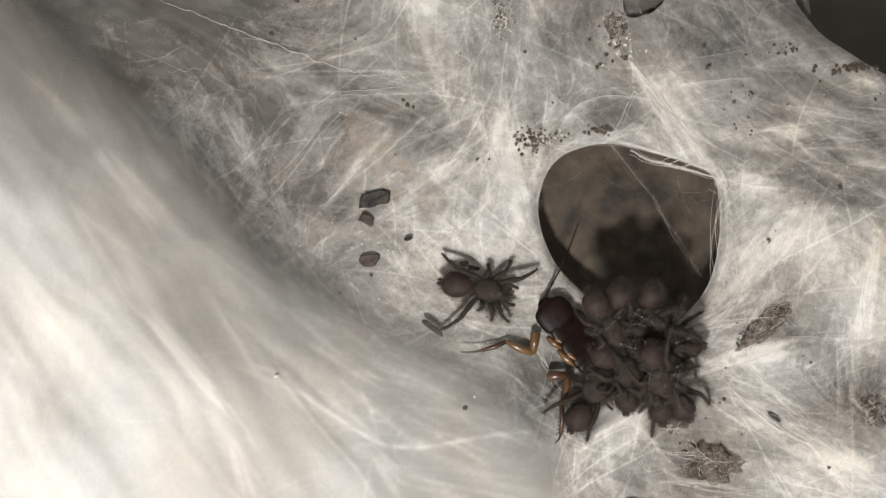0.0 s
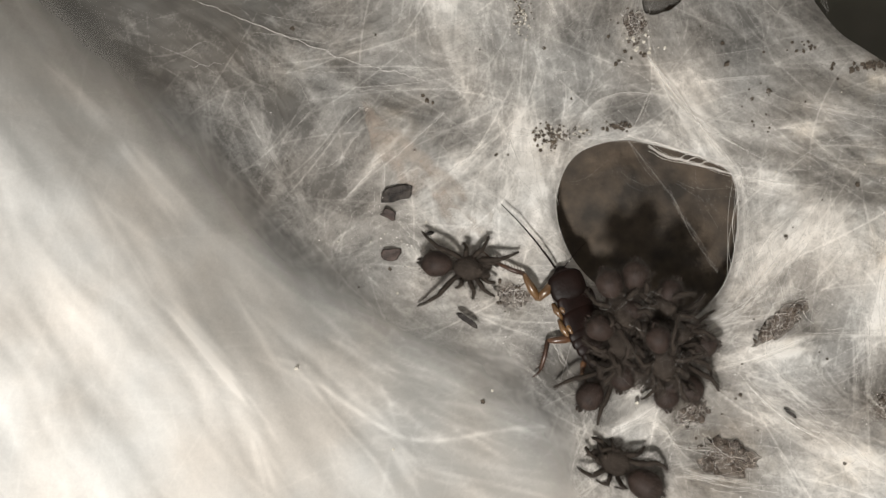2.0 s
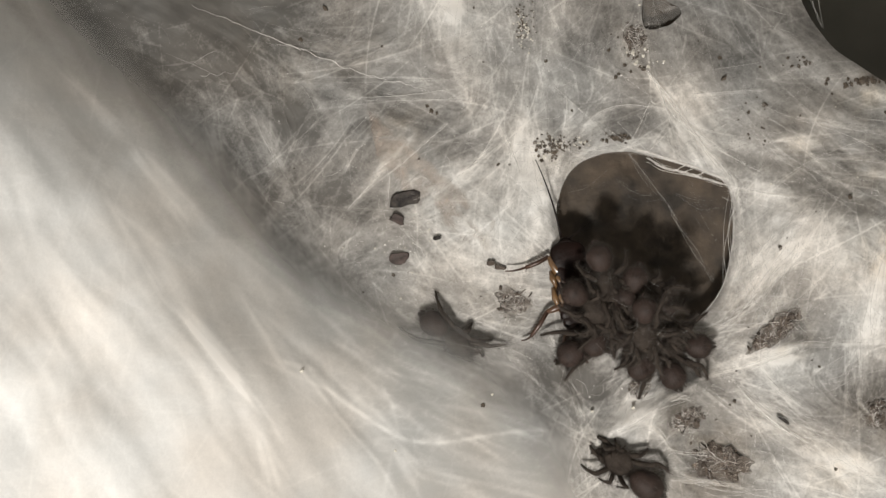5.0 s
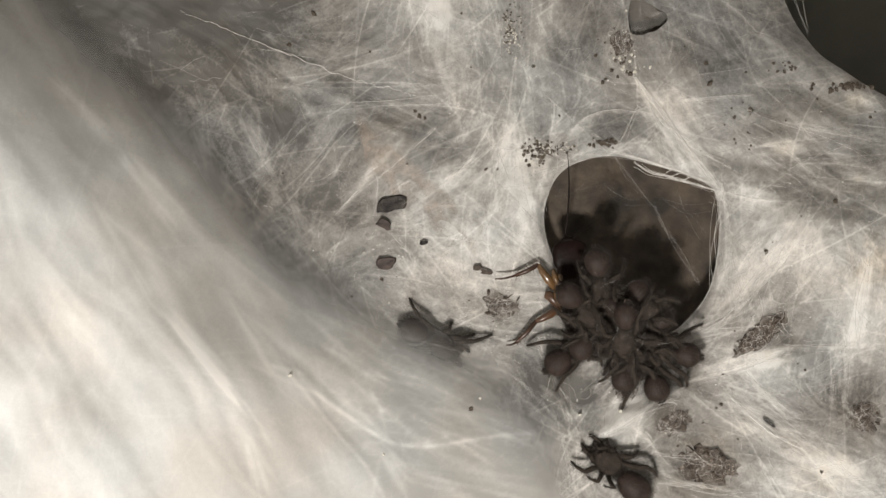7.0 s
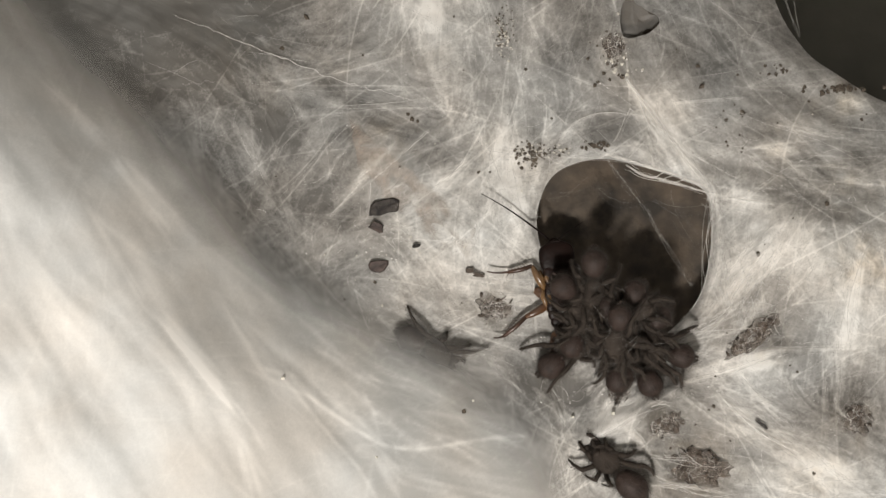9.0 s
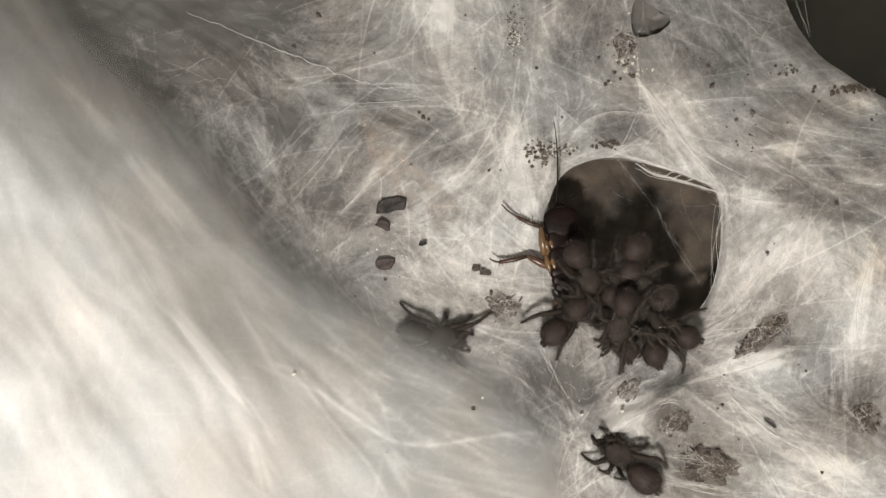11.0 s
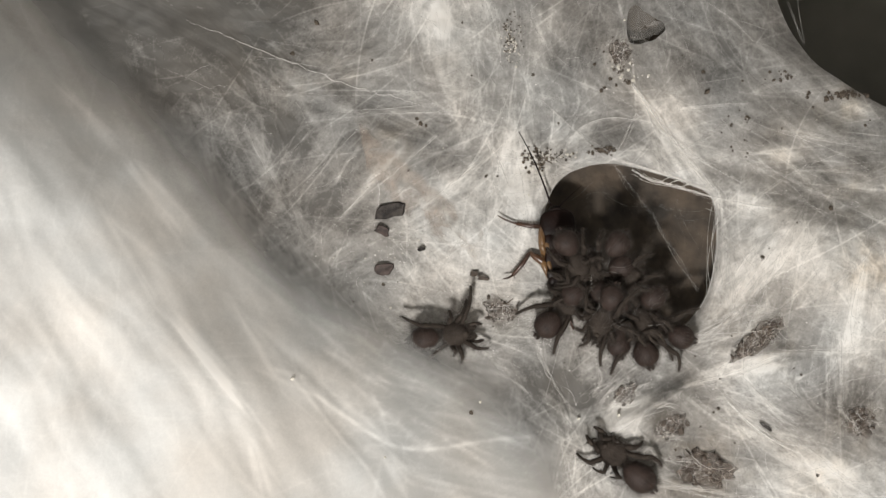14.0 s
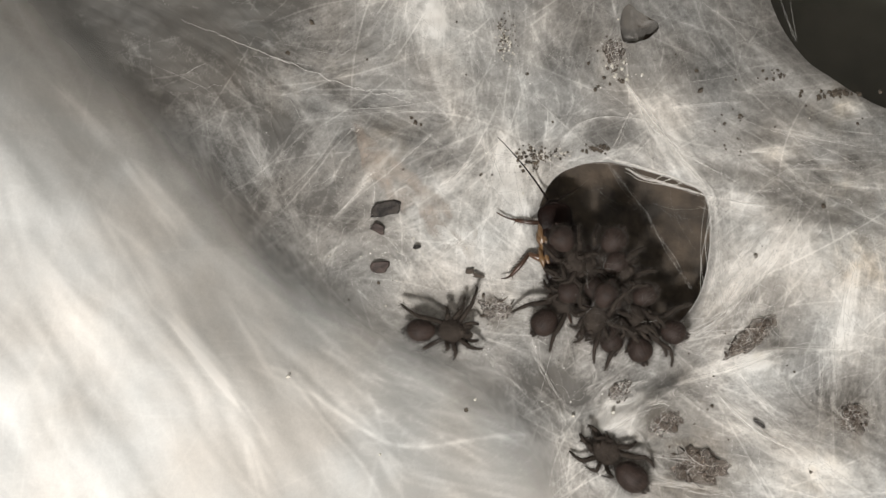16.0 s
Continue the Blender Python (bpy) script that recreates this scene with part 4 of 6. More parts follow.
bundle("white silk rim round the burrow mouth", rim(5, 61) + guys(230, 62))
bundle("taut white silk bundle running to the burrow rim", chord([((1120, 132), (1266, 324))], 16, 0, 0.0004, height_main, 0.00003, 63, 2.2, 12) + chord([((1176, 225), (1312, 316)), ((1150, 190), (1225, 262))], 14, 2, 0.001, height_main, 0.000024, 163, 4, 7), STRAND)
bundle("looped white silk strand above the burrow", chord([((1128, 187), (1092, 263)), ((1131, 189), (1101, 264)), ((1128, 187), (1134, 191))], 10, 0, 0.0018, height_main, 0.000055, 64, 0.8, 3))
bundle("fan of white silk beside the burrow", chord([((1236, 592), (1400, 396)), ((1278, 350), (1292, 545)), ((1215, 590), (1345, 520)), ((1270, 345), (1420, 372)), ((1290, 400), (1330, 560))],
                                                     16, 6, 0.0010, height_main, 0.000024, 68, 14, 14))
bundle("fan of white silk across the sheet", chord([((1245, 672), (1566, 884)), ((1262, 700), (1500, 760)), ((1350, 480), (1300, 640)), ((1545, 400), (1500, 660)), ((1400, 690), (1580, 600)),
                                                     ((1300, 190), (1480, 330)), ((1330, 270), (1560, 330))], 16, 8, 0.0008, height_main, 0.000022, 69, 20, 12))
bundle("pale silk ridge by the hollow", chord([((1052, 778), (1190, 702)), ((1085, 760), (1170, 720)), ((960, 690), (1030, 775)), ((1100, 705), (1145, 680))], 14, 3, 0.0012, height_main, 0.000028, 70, 7, 6))


def drawn(lines, thick, lift, seed, many=1, fray=1.5, kink=1.2):
    """Strands along given ways of the plan, a little kinked."""
    r = np.random.default_rng(seed)
    out = []
    for way in lines:
        p = np.array(way, float)
        s = np.concatenate([[0], np.cumsum(np.hypot(*np.diff(p, axis=0).T))])
        n = max(8, int(s[-1] / 9))
        t = np.linspace(0, s[-1], n)
        q = np.stack([np.interp(t, s, p[:, 0]), np.interp(t, s, p[:, 1])], 1)
        for _ in range(3):
            q[1:-1] = 0.25 * q[:-2] + 0.5 * q[1:-1] + 0.25 * q[2:]
        q = q[None] + r.normal(0, fray, (many, 1, 2)) + (r.normal(0, fray, (many, 1, 2)) * np.linspace(-1, 1, n)[None, :, None]) + r.normal(0, kink, (many, n, 2)) * 0.5
        z = height_main(q[..., 0], q[..., 1]) + lift * r.uniform(0.4, 1.2, (many, 1))
        out.append(tubes(spot(q[..., 0], q[..., 1], z), thick * r.uniform(0.5, 1.3, (many, 1)) * (0.35 + 0.65 * np.sin(math.pi * np.linspace(0.08, 0.92, n)))[None], 3))
    return out


bundle("long bright silk thread over the hollow", drawn([LONG_THREAD], 0.000042, 0.0006, 401, 1, 0.2, 2.6), GLEAM)
bundle("crossed bright silk strands over the leaf", drawn(LEAF_STRANDS, 0.000038, 0.0003, 403, 2, 1.6), STRAND)
bundle("faint straight silk strands over the hollow", drawn(HOLLOW_STRANDS, 0.000028, 0.0003, 404, 3, 5.0), BUNDLE)
bundle("faint silk strands on the upper sheet", drawn(TOP_STRANDS, 0.000026, 0.0003, 405, 3, 5.0), BUNDLE)
bundle("arched silk strand above the burrow", drawn([ARCH], 0.00004, 0.0004, 406, 2, 1.5), BUNDLE)
bundle("drawn silk edges on the stretched sheet", drawn(EAST_STRANDS, 0.000032, 0.0003, 407, 3, 3.0), BUNDLE)
bundle("bright drawn silk strands beside the burrow", drawn(FAN_STRANDS, 0.000034, 0.0003, 408, 4, 4.5), BUNDLE)
bundle("bright tangled silk on the ridge", drawn(RIDGE_STRANDS, 0.00004, 0.001, 409, 4, 2.5, 3.0), STRAND)
bundle("kinked bright silk strands on the feeding floor", drawn(FLOOR_STRANDS, 0.00003, 0.0008, 410, 2, 1.2, 2.4), STRAND)
bundle("frayed lace of white silk hanging from the rim", drawn(LACE, 0.00007, 0.0004, 412, 2, 1.0, 1.5) + drawn(LACE[:2], 0.00003, 0.0004, 413, 5, 2.5, 1.5), GLEAM)
bundle("loose silk thread over the pit", drawn([[(1400, -18), (1413, 22), (1429, 62)], [(1420, -18), (1424, 22), (1431, 58)]], 0.00003, 0.001, 411, 2, 1.0), BUNDLE)
ring = np.linspace(0, 2 * math.pi, 40, endpoint=False)
tear_r = np.interp(ring, TEAR_A, TEAR_R, period=2 * math.pi) + 4 - 13 * np.exp(-((ring - 0.9) / 0.45) ** 2) - 8 * np.exp(-((ring - 5.7) / 0.3) ** 2)
tear_v = np.concatenate([spot(TEAR_C[0] + tear_r * k * np.cos(ring), TEAR_C[1] + tear_r * k * np.sin(ring), np.full(40, -0.0008 - 0.0006 * (1 - k))) for k in (1.0, 0.5, 0.06)])
ti = np.arange(120).reshape(3, 40)
tq = np.stack([ti[:-1], ti[1:], np.roll(ti, -1, 1)[1:], np.roll(ti, -1, 1)[:-1]], -1).reshape(-1, 4)
tagged(part("silk_film", mesh_of("silk_film", tear_v, tq), FILM), "thin grey silk film in a tear of the sheet", "web", kind="stuff")
bundle("loose silk across a small tear", chord([((1134, 0), (1136, 64)), ((1128, 79), (1130, 110)), ((1084, 118), (1128, 109))], 12, 4, 0.0003, height_main, 0.00002, 75, 3, 4), BUNDLE)
bundle("fine silk edge line of the curtain", chord([((688, 594), (830, 626)), ((826, 626), (958, 598))], 16, -4, 0.0003, lambda u, v: np.maximum(height_near(u, v), height_main(u, v)), 0.00002, 74, 1.0, 2), THREAD)
bundle("pale silk strand hanging inside the burrow", chord([((1062, 240), (1160, 368)), ((1160, 368), (1240, 505))], 14, 3, 0.001, low, 0.000014, 71, 2.2, 12)
       + chord([((985, 345), (1070, 325)), ((1070, 325), (1150, 352)), ((1165, 350), (1262, 372)), ((1200, 330), (1240, 430))], 14, 8, 0.001, low, 0.000011, 73, 6, 5), THREAD)
bundle("wavy bright silk strands by the husks", chord([((1172, 846), (1290, 858)), ((1195, 858), (1350, 886)), ((1160, 800), (1262, 815)), ((1290, 700), (1420, 800))], 18, 5, 0.0010, height_main, 0.000038, 76, 5, 4), STRAND)

# tiny white beads put in for the glints and clots of silk
def specks(clusters, seed):
    r = np.random.default_rng(seed)
    pieces = []
    for cu, cv, su, sv, n, size in clusters:
        for u, v in zip(r.normal(cu, su, n), r.normal(cv, sv, n)):
            if not open_main(np.array(u), np.array(v)):
                continue
            k = size * r.uniform(0.3, 1.0) ** 2 * 1.4 * MM
            vs, fs = ball(k, k * r.uniform(0.5, 1.0), k * 0.6, 6, 5)
            pieces.append((vs + np.array(spot(np.array(u), np.array(v), height_main(np.array(u), np.array(v)) + 0.0003)).reshape(1, 3), fs))
    v, f = join(pieces)
    tagged(part("glint_beads", mesh_of("glint_beads", v, f), GLINT), "tiny white beads for glints and clots of silk on the web", "web", kind="stuff")


specks(((740, 430, 90, 80, 60, 0.10), (930, 590, 70, 60, 28, 0.12), (1060, 700, 60, 40, 26, 0.12), (1300, 720, 130, 70, 36, 0.11), (1400, 430, 90, 80, 24, 0.10), (930, 90, 40, 60, 20, 0.10), (1110, 110, 24, 24, 26, 0.12), (600, 200, 150, 90, 20, 0.08), (690, 455, 22, 22, 26, 0.13)), 301)

# ---- litter on the web ----
def shard(lx, ly, lz, seed, rough=0.19):
    """A broken flat piece with an uneven outline."""
    r = np.random.default_rng(seed)
    n = 12
    a = np.arange(n) * 2 * math.pi / n
    a = a + 0.12
    sq = 1 / np.maximum(np.abs(np.cos(a)), np.abs(np.sin(a)))
    rr = sq * (1 + r.uniform(-rough, rough, n)) * 0.5
    ring = np.stack([lx * rr * np.cos(a), ly * rr * np.sin(a)], 1)
    top = np.concatenate([ring * 0.86, (lz * (0.5 + 0.3 * r.random((n, 1))))], 1)
    mid = np.concatenate([ring, lz * 0.1 * r.normal(size=(n, 1))], 1)
    bot = np.concatenate([ring * 0.9, np.full((n, 1), -lz * 0.5)], 1)
    v = np.concatenate([[(0, 0, lz * 0.55)], top, mid, bot, [(0, 0, -lz * 0.5)]])
    i = np.arange(n)
    j = (i + 1) % n
    f = np.concatenate([np.stack([0 * i, 1 + i, 1 + j], 1)] + [np.stack(k, 1) for o in (1, 1 + n) for k in ((o + i, o + n + i, o + n + j), (o + i, o + n + j, o + j))]
                       + [np.stack([0 * i + 3 * n + 1, 1 + 2 * n + j, 1 + 2 * n + i], 1)])
    return v, f


def lay(ob, u, v, angle=0.0, up=0.0002, height=height_main, tilt=0.0):
    p = spot(np.array(float(u)), np.array(float(v)), height(np.array([float(u)]), np.array([float(v)]))[0] + up)
    ob.matrix_basis = pose(*[float(k) for k in p], tilt, 0, angle)
    return ob


flakes = []
for u, v_, lx, ly, ang, mat_, label_ in ((697, 361, 5.6, 2.6, 8, FLAKE, "black oblong flake of bark caught in silk"), (680, 397, 2.6, 1.7, -25, RUST, "small dark brown flake of bark caught in silk"),
                                         (683, 467, 3.2, 2.1, 5, RUST, "small brown flake of bark caught in silk"), (750, 430, 1.5, 0.7, 10, FLAKE, "tiny black flake of bark caught in silk"),
                                         (845, 474, 1.5, 0.9, 0, HUSK, "tiny tan flake caught in silk"), (861, 482, 2.0, 0.8, -8, HUSK, "tiny tan flake caught in silk"),
                                         (792, 592, 4.0, 1.0, -28, FLAKE, "small black flake of bark caught in silk"), (1362, 748, 2.4, 0.6, -38, FLAKE, "thin black splinter caught in silk"),
                                         (1026, 734, 0.6, 0.4, 20, PALE, "pale crumb caught in silk"), (1098, 728, 0.6, 0.5, 20, PALE, "pale crumb caught in silk")):
    ob = lay(part("bark_flake", mesh_of("bark_flake", *shard(lx * MM, ly * MM, 0.5 * MM, int(u)), False), mat_), u, v_, ang, 0.0006)
    tagged(ob, label_, "debris", "flakes caught in the web")
    if u < 900:
        flakes.append(ob)
loose_flake = flakes.pop(6)

# dry leaf under the upper layer of silk
lu, lv = np.meshgrid(np.linspace(0, 1, 40), np.linspace(0, 1, 24))
edge = 4 * field(lu * 200, lv * 200, 18, 91)
LU = 628 + 225 * lu + (1 - lu) * lv * 34 + edge * 0.5
LV = 194 + 190 * lu ** 0.95 + lv * (175 - 20 * lu) + edge
lz = height_main(LU, LV)
top_v, bot_v = spot(LU, LV, lz + 0.0001).reshape(-1, 3), spot(LU, LV, lz - 0.0003).reshape(-1, 3)
li = np.arange(40 * 24).reshape(24, 40)
lq = np.stack([li[1:, :-1], li[1:, 1:], li[:-1, 1:], li[:-1, :-1]], -1).reshape(-1, 4)
border = np.concatenate([li[0, :], li[1:, -1], li[-1, -2::-1], li[-2:0:-1, 0]])
nb = np.roll(border, -1)
lf = np.concatenate([lq, lq[:, ::-1] + 960, np.stack([border, nb, nb + 960, border + 960], 1)])
leaf_mesh = mesh_of("leaf", np.concatenate([top_v, bot_v]), lf)
leaf_mesh.attributes.new("buried", "FLOAT", "POINT").data.foreach_set("value", np.tile(np.clip(soft(0.35, 1.0, lv) + 0.25 * field(lu * 200, lv * 200, 30, 92) * soft(0, 0.3, lv) + 0.35 * soft(0.55, 1.0, lu) + 0.4 * soft(0.10, 0.0, lv), 0, 1).ravel(), 2).astype(np.float32))
tagged(part("leaf", leaf_mesh, LEAF), "tan triangular dry leaf piece showing under silk", "leaf")

# crumbs of soil: each one a thing
CRUMBS = [mesh_of("crumb", *(lambda v, f: (v * (1 + 0.25 * np.random.default_rng(k).normal(size=(len(v), 1))), f))(*ball(0.5 * MM, 0.42 * MM, 0.36 * MM, 8, 6)), False) for k in range(6)]
PALES = [m.copy() for m in CRUMBS[:3]]
for m in CRUMBS:
    m.materials.append(CRUMB)
for m in PALES:
    m.materials.append(PALE)


def crumb(u, v_, size, r, pale=False, height=height_main):
    ob = new("crumb", r.choice(PALES if pale else CRUMBS))
    lay(ob, u, v_, r.uniform(0, 360), 0.00015 * size, height)
    size = size * 0.8
    ob.scale = (size * r.uniform(0.8, 1.3), size * r.uniform(0.7, 1.1), size * 0.8)
    tagged(ob, "pale crumb stuck in the silk" if pale else "dark crumb of soil stuck in the silk", "debris", "crumbs in the web")


def patch(centre, sd, n, big, pale):
    """Grit too fine to tell apart, matted into the silk."""
    r = np.random.default_rng(int(centre[0]))
    pieces = []
    for u, v_ in zip(r.normal(centre[0], sd[0], n), r.normal(centre[1], sd[1], n)):
        k = big * r.uniform(0.4, 1.1) * MM
        vs, fs = ball(0.42 * k, 0.34 * k, 0.28 * k, 8, 6)
        a = r.uniform(0, math.pi)
        vs = vs * (1 + 0.25 * r.normal(size=(len(vs), 1))) @ np.array([(math.cos(a), math.sin(a), 0), (-math.sin(a), math.cos(a), 0), (0, 0, 1)])
        pieces.append((vs + spot(np.array([u]), np.array([v_]), height_main(np.array([u]), np.array([v_])) + 0.00012), fs))
    v, f = join(pieces)
    tagged(part("grit_patch", mesh_of("grit_patch", v, f, False), PALE if pale else CRUMB), "pale grit matted into the silk" if pale else "dark grit matted into the silk", "debris", kind="stuff")


cr = random.Random(17)
for u, v_, size in ((735, 197, 0.9), (742, 206, 1.1), (752, 209, 0.8), (1356, 446, 1.2), (1478, 357, 1.1), (1256, 148, 1.3), (1250, 112, 0.9), (1329, 195, 1.2), (1300, 208, 0.8), (1540, 208, 0.8),
                    (1320, 128, 0.7), (555, 24, 1.4), (512, 80, 0.9), (655, 92, 0.7), (1276, 716, 1.0), (1268, 722, 0.7), (1454, 835, 1.0), (1425, 655, 0.6), (860, 300, 0.8),
                    (990, 205, 0.7), (944, 118, 0.9), (1066, 146, 1.2), (1115, 132, 1.2), (1500, 152, 1.6), (1516, 150, 1.2), (1480, 158, 1.0), (1436, 158, 0.8), (720, 290, 0.6),
                    (676, 495, 0.8), (622, 525, 0.7), (880, 300, 0.5), (1235, 380, 0.6)):
    crumb(u, v_, size, cr)
for centre, sd, n, big, pale in (((950, 270), (12, 11), 80, 0.75, False), ((985, 262), (14, 6), 34, 0.6, False), ((955, 272), (13, 12), 40, 0.42, True), ((1068, 252), (13, 4), 26, 0.95, False), ((1010, 264), (14, 5), 16, 0.5, True), ((905, 52), (9, 20), 80, 0.42, False), ((907, 66), (9, 16), 50, 0.42, True),
                                 ((1095, 90), (16, 22), 24, 0.8, False), ((1112, 118), (16, 12), 14, 0.7, True), ((1500, 153), (30, 4), 26, 1.0, False), ((1400, 118), (14, 5), 12, 0.8, False), ((1310, 210), (30, 28), 12, 0.6, False),
                                 ((700, 440), (50, 40), 14, 0.45, True), ((1030, 772), (10, 6), 8, 0.35, True)):
    if n >= 30:
        patch(centre, sd, n, big, pale)
        continue
    for _ in range(n):
        crumb(cr.gauss(centre[0], sd[0]), cr.gauss(centre[1], sd[1]), big * cr.uniform(0.5, 1.2), cr, pale)
for _ in range(60):
    u, v_ = cr.uniform(500, 1560), cr.uniform(10, 870)
    if open_main(np.array(u), np.array(v_)) and fold_in(np.array([u]), np.array([v_]))[0] < -10:
        crumb(u, v_, cr.uniform(0.25, 0.6), cr, cr.random() < 0.35)
for u, v_, size in ((834, 724, 1.1), (513, 665, 0.9), (850, 705, 0.6), (679, 805, 0.55)):
    crumb(u, v_, size, cr, size < 1.0, height_near)


# husks of old prey wrapped in silk
def husk(label, u, v_, lx, ly, ang, seed):
    r = np.random.default_rng(seed)
    root = new("husk")
    lay(root, u, v_, ang, 0.0002)
    tagged(root, label, "husk", "husks wrapped in silk")
    v, f = ball(0.5 * lx * MM, 0.5 * ly * MM, 0.42 * MM, 40, 25)
    v = v * (1 + 0.6 * field(v[:, 0] / MM * 10, v[:, 1] / MM * 10, 7, seed + 200)[:, None] * np.array([0.5, 0.6, 1.0]))
    part("litter_mat", mesh_of("litter_mat", v, f), MAT, root, "matted brown litter and silk")
    for k in range(12):
        v, f = ball(r.uniform(0.04, 0.10) * lx * MM, r.uniform(0.05, 0.12) * ly * MM, 0.3 * MM, 12, 8)
        v = v * (1 + 0.18 * r.normal(size=(len(v), 1)))
        ob = part("shell", mesh_of("shell", v, f), HUSK, root)
        ob.matrix_basis = pose(r.normal(0, 0.2) * lx * MM, r.normal(0, 0.2) * ly * MM, r.uniform(-0.1, 0.4) * MM, r.uniform(-20, 20), r.uniform(-20, 20), r.uniform(0, 180))
    for k in range(3):
        a = r.uniform(0, 2 * math.pi)
        p0 = np.array([r.normal(0, 0.2) * lx, r.normal(0, 0.2) * ly, 0.5])
        d = np.array([math.cos(a), math.sin(a), 0]) * r.uniform(0.12, 0.25) * lx
        line = np.array([p0, p0 + d * 0.5 + np.array([0, 0, 0.5]), p0 + d + np.array([r.normal(0, 0.5), r.normal(0, 0.5), -0.2])]) * MM
        part("dry_leg", mesh_of("dry_leg", *tube(line, np.array([0.12, 0.10, 0.05]) * MM, 6)), HUSK, root)
    n = 120
    a, k = r.uniform(0, 2 * math.pi, n), r.normal(0, 0.2, n)
    x, y = [r.normal(0, 0.3, n) * lx], [r.normal(0, 0.3, n) * ly]
    for i in range(11):
        a = a + k + r.normal(0, 0.45, n)
        x.append(x[-1] + 0.22 * np.cos(a))
        y.append(y[-1] + 0.22 * np.sin(a))
    X, Y = np.stack(x, 1), np.stack(y, 1)
    Z = 0.3 + 0.6 * r.random((n, 1)) + 0 * X
    part("silk_wrap", mesh_of("silk_wrap", *tubes(np.stack([X, Y, Z], -1) * MM, np.repeat(r.uniform(0.010, 0.026, (n, 1)), 12, 1) * MM, 3)), BUNDLE, root, "loose white silk wrapping")


husk("brown husk of a moult wrapped in silk", 1348, 590, 12.5, 3.6, 40, 1)
husk("brown crumpled husk sunk in the silk", 1240, 822, 12, 6.5, -10, 2)
husk("brown crumpled husk sunk in the silk", 1188, 748, 7, 4.5, 10, 3)
husk("dark crumpled husk under thin silk", 888, 540, 6, 4.6, -20, 4)
husk("brown crumpled husk sunk in the silk", 1530, 740, 6, 5, 60, 5)
husk("brown crumpled husk at the web edge", 1098, 76, 4.5, 4, 70, 6)
husk("small brown husk sunk in the silk", 1112, 690, 4.5, 3, 35, 7)


# ---- spiders ----
LEG_YAW = (78, 48, -34, -70)
PILE_YAW = (84, 60, 20, -58)
LEG_SIDE = ((1.55, 1.6), (1.9, 0.5), (1.9, -0.7), (1.6, -1.7))
LEG_LEN = (6.8, 5.8, 5.6, 8.0)


def leg_mesh(length, bend, lift, seed):
    """A hairy jointed leg that reaches along +x from its hip."""
    L = length * MM
    x = np.array([0.0, 0.10, 0.36, 0.52, 0.80, 1.0]) * L
    y = np.array([0.0, 0.0, 0.05, 0.10, 0.06, 0.0]) * bend * L
    z = np.array([0.0, 0.10, 0.26, 0.25, 0.06, -0.16]) * lift * L
    s = np.linspace(0, 5, 21)
    line = np.stack([np.interp(s, np.arange(6), k) for k in (x, y, z)], 1)
    rad = np.interp(s, np.arange(6), np.array([0.54, 0.56, 0.60, 0.46, 0.34, 0.22])) * MM
    rad *= 1 - 0.16 * np.exp(-((s % 1) / 0.16) ** 2) * (s > 0.4)
    return furry("leg", [tube(line, rad, 8)], [hairs_along(line, rad, 620, 0.95 * MM, 0.013 * MM, seed)], SPIDER, HAIR)


def carapace_shape(v):
    v = v.copy()
    y = v[:, 1]
    v[:, 0] *= 1 - 0.28 * soft(0.1, 1.0, y) - 0.12 * soft(-0.2, -1, y)
    v[:, 2] = np.where(v[:, 2] > 0, v[:, 2] * (0.75 + 0.35 * soft(-0.6, 0.6, y)), v[:, 2] * 0.6)
    v[:, 2] -= 0.18 * np.exp(-((y + 0.15) / 0.16) ** 2 - (v[:, 0] / 0.3) ** 2) * (v[:, 2] > 0)
    return v


def abdomen_shape(v):
    v = v.copy()
    y = v[:, 1]
    v[:, 0] *= 1 + 0.10 * soft(0.3, -0.6, y) - 0.2 * soft(0.5, 1, y)
    v[:, 2] *= 1 + 0.08 * soft(0.3, -0.5, y)
    return v


LEG_MESHES = [(leg_mesh(LEG_LEN[i], b, lf, 100 + i * 7 + k), k) for k, (b, lf) in enumerate(((1.0, 1.1), (-0.9, 0.9), (1.8, 1.35))) for i in range(4)]
SPIDER_MESH = {}


